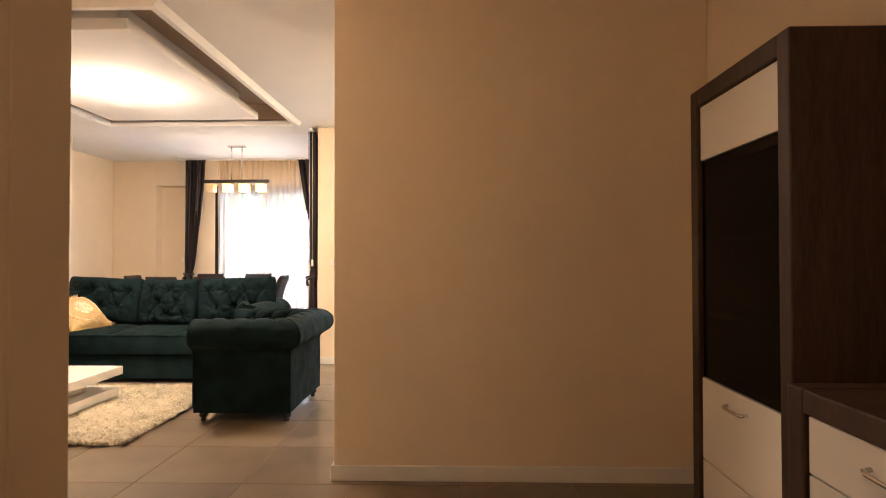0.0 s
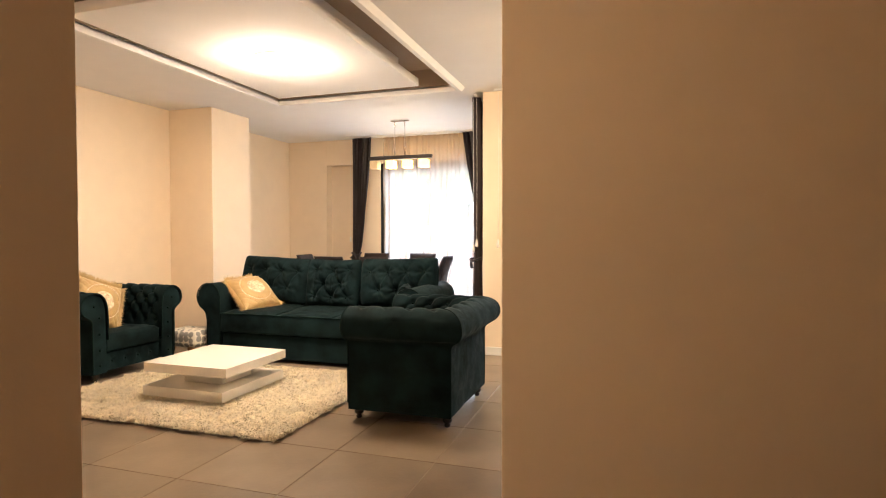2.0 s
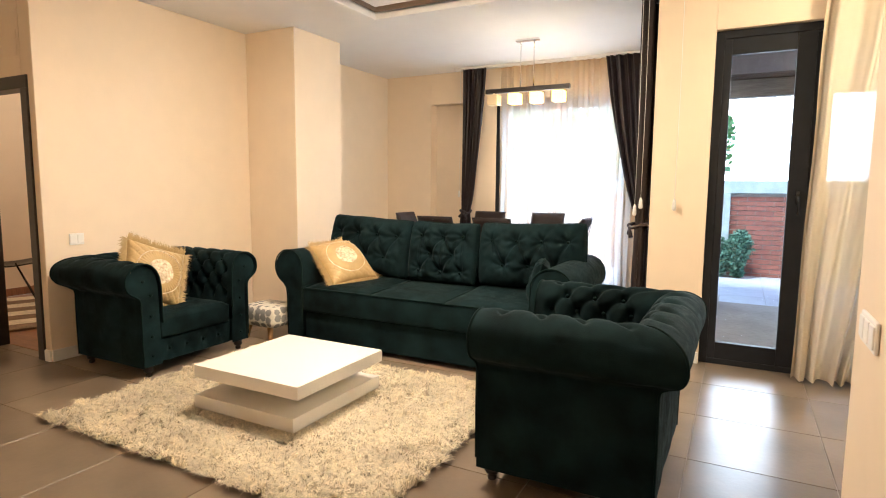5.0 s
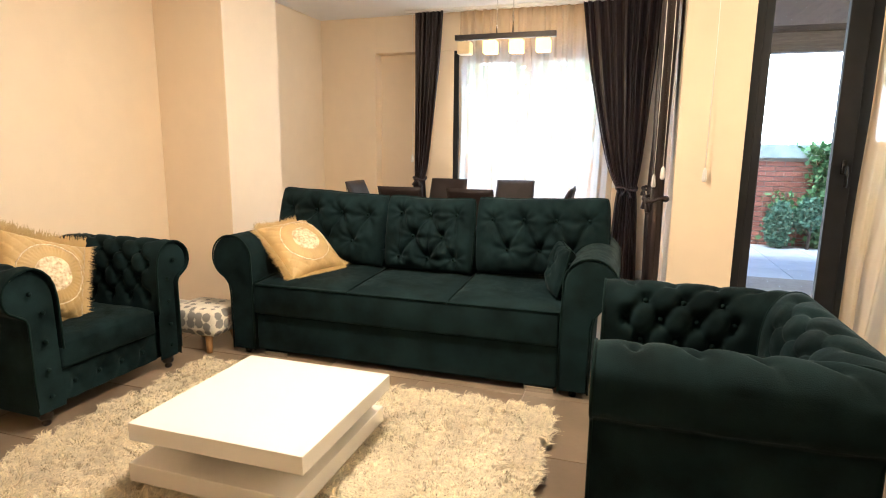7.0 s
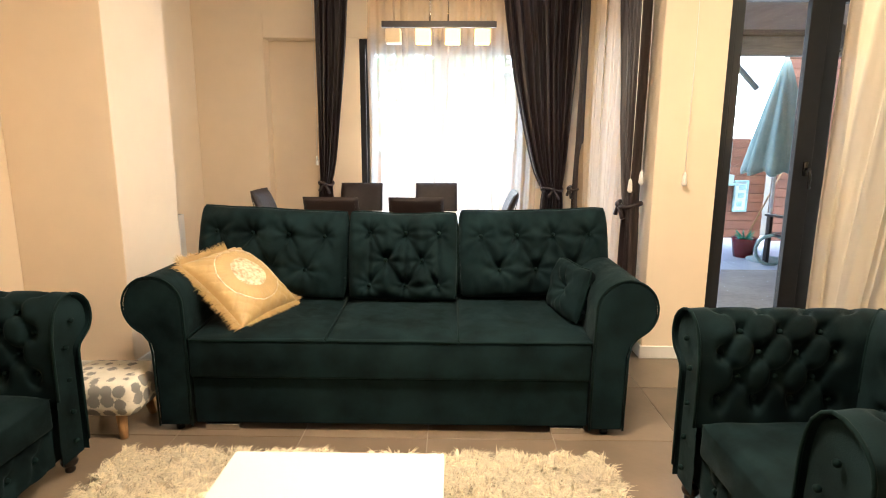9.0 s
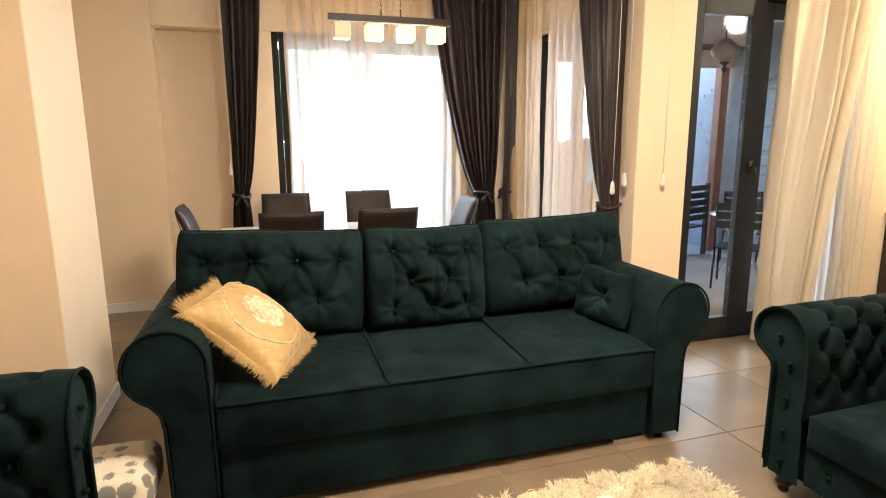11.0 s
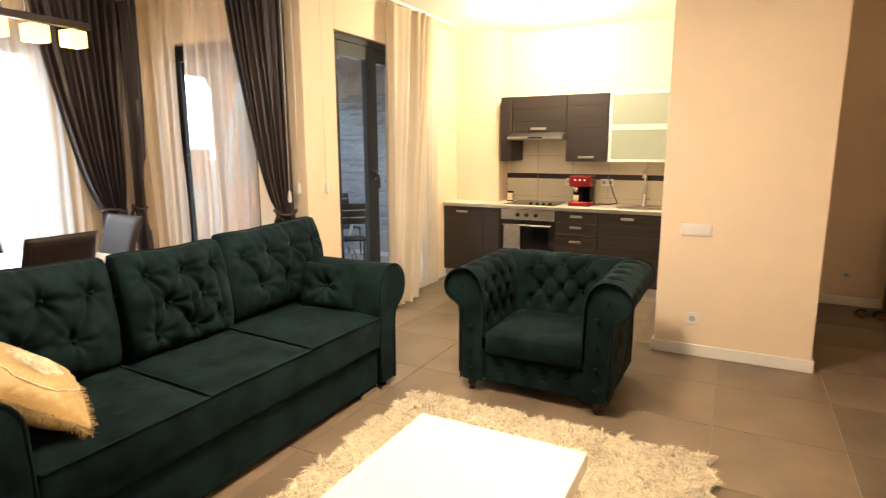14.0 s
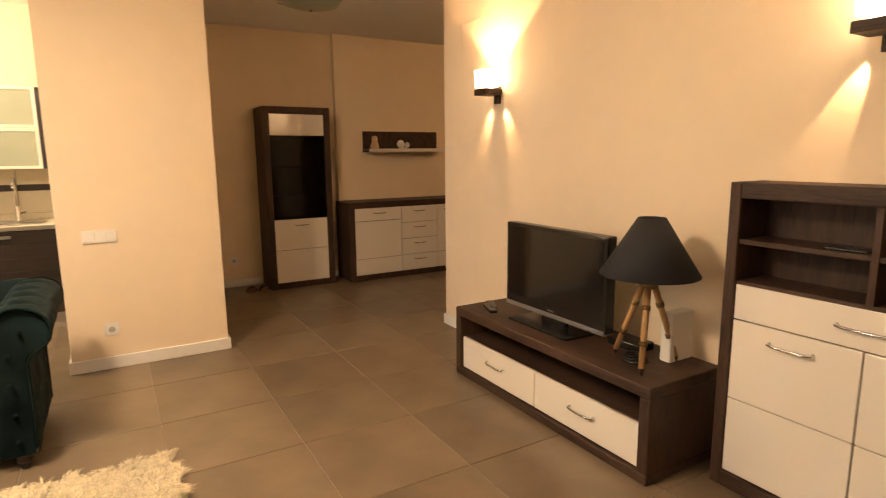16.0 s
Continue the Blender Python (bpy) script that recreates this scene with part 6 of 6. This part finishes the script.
t = thing("lantern", "dark metal pendant lantern over the terrace", "lantern", at=(0.45, 8.85, 2.565))
part("chain", cyl(bmesh.new(), (0, 0, -0.2), (0, 0, 0), 0.006, None, 6), BLACKP, t, "", True)
part("glass", lathe(bmesh.new(), [(0.03, -0.42), (0.10, -0.37), (0.13, -0.30), (0.05, -0.22), (0.02, -0.2)], 18), material("dark_lantern_glass", (0.12, 0.13, 0.14), 0.3, vary=0.2), t, "", True)
part("finial", lathe(bmesh.new(), [(0.0, -0.52), (0.03, -0.48), (0.015, -0.45), (0.05, -0.42)], 12), BLACKP, t, "", True)

# what hangs on the fence
AQUA = material("weathered_aqua_paint", (0.30, 0.48, 0.46), 0.7, vary=0.3, scale=18)
t = thing("wall_plaque", "weathered aqua framed plaque hung on the boarded fence", "plaque", at=(1.75, 12.685, 0.60))
for q in ((-0.11, -0.085, -0.24, 0.24), (0.085, 0.11, -0.24, 0.24), (-0.085, 0.085, 0.215, 0.24), (-0.085, 0.085, -0.24, -0.215)):
    part("frame", rbox(q[0], q[1], -0.015, 0.015, q[2], q[3], 0.003, 1), AQUA, t)
part("panel", rbox(-0.085, 0.085, 0.0, 0.012, -0.215, 0.215, 0.001, 1), GTIM_PALE, t, "pale panel")
for k in range(3):
    part("motif", rbox(-0.05 + 0.01 * k, 0.03 + 0.02 * k, -0.008, 0.0, -0.16 + 0.13 * k, -0.08 + 0.13 * k, 0.003, 1), AQUA, t)
t = thing("hanging_planter", "weathered aqua slatted planter shelf on the fence", "planter", at=(1.44, 12.62, 0.80))
part("shelf", rbox(-0.2, 0.2, -0.08, 0.08, -0.03, 0.0, 0.004, 1), AQUA, t)
part("box", rbox(-0.13, 0.13, -0.06, 0.06, 0.0, 0.13, 0.006, 1), CONC, t)
for k in range(5):
    part("slat", rbox(-0.12 + 0.05 * k, -0.085 + 0.05 * k, 0.062, 0.078, 0.0, 0.22 + 0.1 * k, 0.003, 1), AQUA, t)
t = thing("spade", "long-handled garden spade leaning on the fence", "spade", at=(1.33, 12.6, -0.06))
part("shaft", tube(bmesh.new(), [(0, 0, 0.28), (-0.03, 0.05, 1.25)], 0.013), PINE, t, "", True)
part("grip", tube(bmesh.new(), [(-0.09, 0.05, 1.26), (0.03, 0.05, 1.25)], 0.014), BLACKP, t, "", True)
part("blade", rbox(-0.09, 0.09, -0.006, 0.006, 0.0, 0.30, 0.005, 1), STEEL, t)
t = thing("downpipe", "grey metal downpipe bent under the terrace roof", "downpipe", at=(0.55, 10.8, 2.32))
part("pipe", tube(bmesh.new(), [(0, 0, 0.24), (0, 0, 0.03), (0.03, 0, -0.02), (0.31, 0, -0.30)], 0.035, 12), CONC, t, "", True)

# closed parasol
t = thing("parasol", "closed pale green garden parasol on a white pole", "parasol", at=(1.26, 10.95, -0.06))
bm = bmesh.new()


def folds(u, v):
    a = 2 * math.pi * u
    r = 0.03 + 0.30 * v ** 0.9 * (1 + 0.22 * math.sin(8 * a))
    if v > 0.97:
        r *= 0.93
    return Vector((r * math.cos(a), r * math.sin(a), 2.42 - 1.32 * v - 0.03 * math.sin(8 * a) * v))


sheet(bm, folds, 64, 20, True)
ob = part("canopy", bm, PARA, t, "folded green and white canvas", True)
ob.modifiers.new("thickness", "SOLIDIFY").thickness = 0.004
part("pole", cyl(bmesh.new(), (0, 0, 0.03), (0, 0, 2.46), 0.02), WHITE, t, "", True)
part("base", lathe(bmesh.new(), [(0.22, 0), (0.22, 0.04), (0.05, 0.07), (0.03, 0.2)], 20), CONC, t, "", True)
t = thing("bucket", "red plastic mop bucket with a green mop", "bucket", at=(1.1, 11.2, -0.06))
part("pail", lathe(bmesh.new(), [(0.11, 0), (0.15, 0.24), (0.16, 0.26), (0.145, 0.25), (0.12, 0.22), (0.0, 0.21)], 22), REDP, t, "", True)
bm = bmesh.new()
for k in range(26):
    a = k * 2.4
    cyl(bm, (0, 0, 0.22), (0.11 * math.cos(a), 0.11 * math.sin(a), 0.24 + 0.05 * (k % 3)), 0.012, 0.006, 5)
part("mop", bm, material("mop_green", (0.03, 0.40, 0.24), 0.9, vary=0.3, scale=30), t)
part("mop_handle", cyl(bmesh.new(), (0.02, 0, 0.25), (0.75, 0.5, 1.25), 0.011), PINE, t, "long wooden mop handle", True)
t = thing("garden_chair", "dark wooden garden armchair on the terrace", "chair", at=(1.45, 10.55, -0.06), turn=200)
for x in (-0.26, 0.26):
    for y in (-0.25, 0.25):
        part("leg", rbox(x - 0.025, x + 0.025, y - 0.025, y + 0.025, 0, 0.62 if y < 0 else 0.95, 0.004), DARKWOOD, t)
    part("armrest", rbox(x - 0.035, x + 0.035, -0.3, 0.27, 0.6, 0.63, 0.006), DARKWOOD, t)
for k in range(5):
    part("slat", rbox(-0.26, 0.26, -0.27 + k * 0.105, -0.18 + k * 0.105, 0.38, 0.40, 0.003, 1), DARKWOOD, t)
    part("slat", rbox(-0.24, 0.24, 0.245, 0.265, 0.48 + k * 0.095, 0.55 + k * 0.095, 0.003, 1), DARKWOOD, t)
t = thing("hose", "coiled green garden hose on the terrace", "hose", at=(1.15, 10.6, -0.06))
part("hose_coil", tube(bmesh.new(), [(0.18 * math.cos(a * 0.5), 0.07 * math.sin(a * 0.25), 0.20 + 0.18 * math.sin(a * 0.5)) for a in range(14)], 0.02), PARA, t, "", True)
t = thing("bistro_table", "round metal bistro table on the terrace", "table", at=(1.12, 9.1, -0.06))
part("tabletop", lathe(bmesh.new(), [(0.0, 0.70), (0.33, 0.70), (0.345, 0.71), (0.345, 0.725), (0.0, 0.73)], 32), STEEL, t, "", True)
for k in range(3):
    a = k * 2.1
    part("leg", tube(bmesh.new(), [(0.25 * math.cos(a), 0.25 * math.sin(a), 0.70), (0.08 * math.cos(a), 0.08 * math.sin(a), 0.38), (0.26 * math.cos(a), 0.26 * math.sin(a), 0.0)], 0.011), STEEL, t, "", True)


def bistro_chair(place, turn):
    t = thing("bistro_chair", "dark metal bistro chair with wooden slats", "chair", "terrace chairs", place, turn)
    for s in (-1, 1):
        part("leg", tube(bmesh.new(), [(s * 0.2, 0.2, 0), (s * 0.2, 0.18, 0.44), (s * 0.2, -0.18, 0.44), (s * 0.2, -0.22, 0.9)], 0.011), BLACKP, t, "", True)
        part("leg", tube(bmesh.new(), [(s * 0.2, -0.24, 0), (s * 0.2, -0.16, 0.44)], 0.011), BLACKP, t, "", True)
    for k in range(4):
        part("slat", rbox(-0.2, 0.2, -0.17 + k * 0.095, -0.09 + k * 0.095, 0.445, 0.46, 0.003, 1), DARKWOOD, t)
    for k in range(3):
        part("slat", rbox(-0.2, 0.2, -0.225, -0.21, 0.66 + k * 0.085, 0.73 + k * 0.085, 0.003, 1), DARKWOOD, t)
    return t


bistro_chair((0.72, 8.75, -0.06), -50)
bistro_chair((1.55, 9.5, -0.06), 150)

# ---- floor tiles ----
def tile_mesh(name, mat, w, h):
    me = bpy.data.meshes.new(name)
    q = rbox(-w / 2, w / 2, -w / 2, w / 2, -h, 0, 0.0018, 1)
    q.to_mesh(me)
    q.free()
    me.materials.append(mat)
    return me


floor_ob, S = bpy.data.objects["floor"], 0.603
me = tile_mesh("tile", TILE, 0.5995, 0.008)
for i in range(-7, 7):
    for j in range(-10, 11):
        x, y = -2.2 + (i + 0.5) * S, 4.0 + (j + 0.5) * S
        if (y < 2.0 and x < -1.1) or x > 1.9 or x < -6.5 or (x > -0.9 and y > 8.2) or (x < -5.5 and y > 5.6):
            continue
        ob = new("tile", me)
        ob.matrix_world = pose(x, y, 0.0)
        ob.parent = floor_ob
me = tile_mesh("terrace_tile", TERR, 0.594, 0.01)
for i in range(10):
    for j in range(8):
        ob = new("tile", me)
        ob.matrix_world = pose(-2.6 + i * 0.6, 8.3 + j * 0.6, -0.052)
        ob.parent = terr
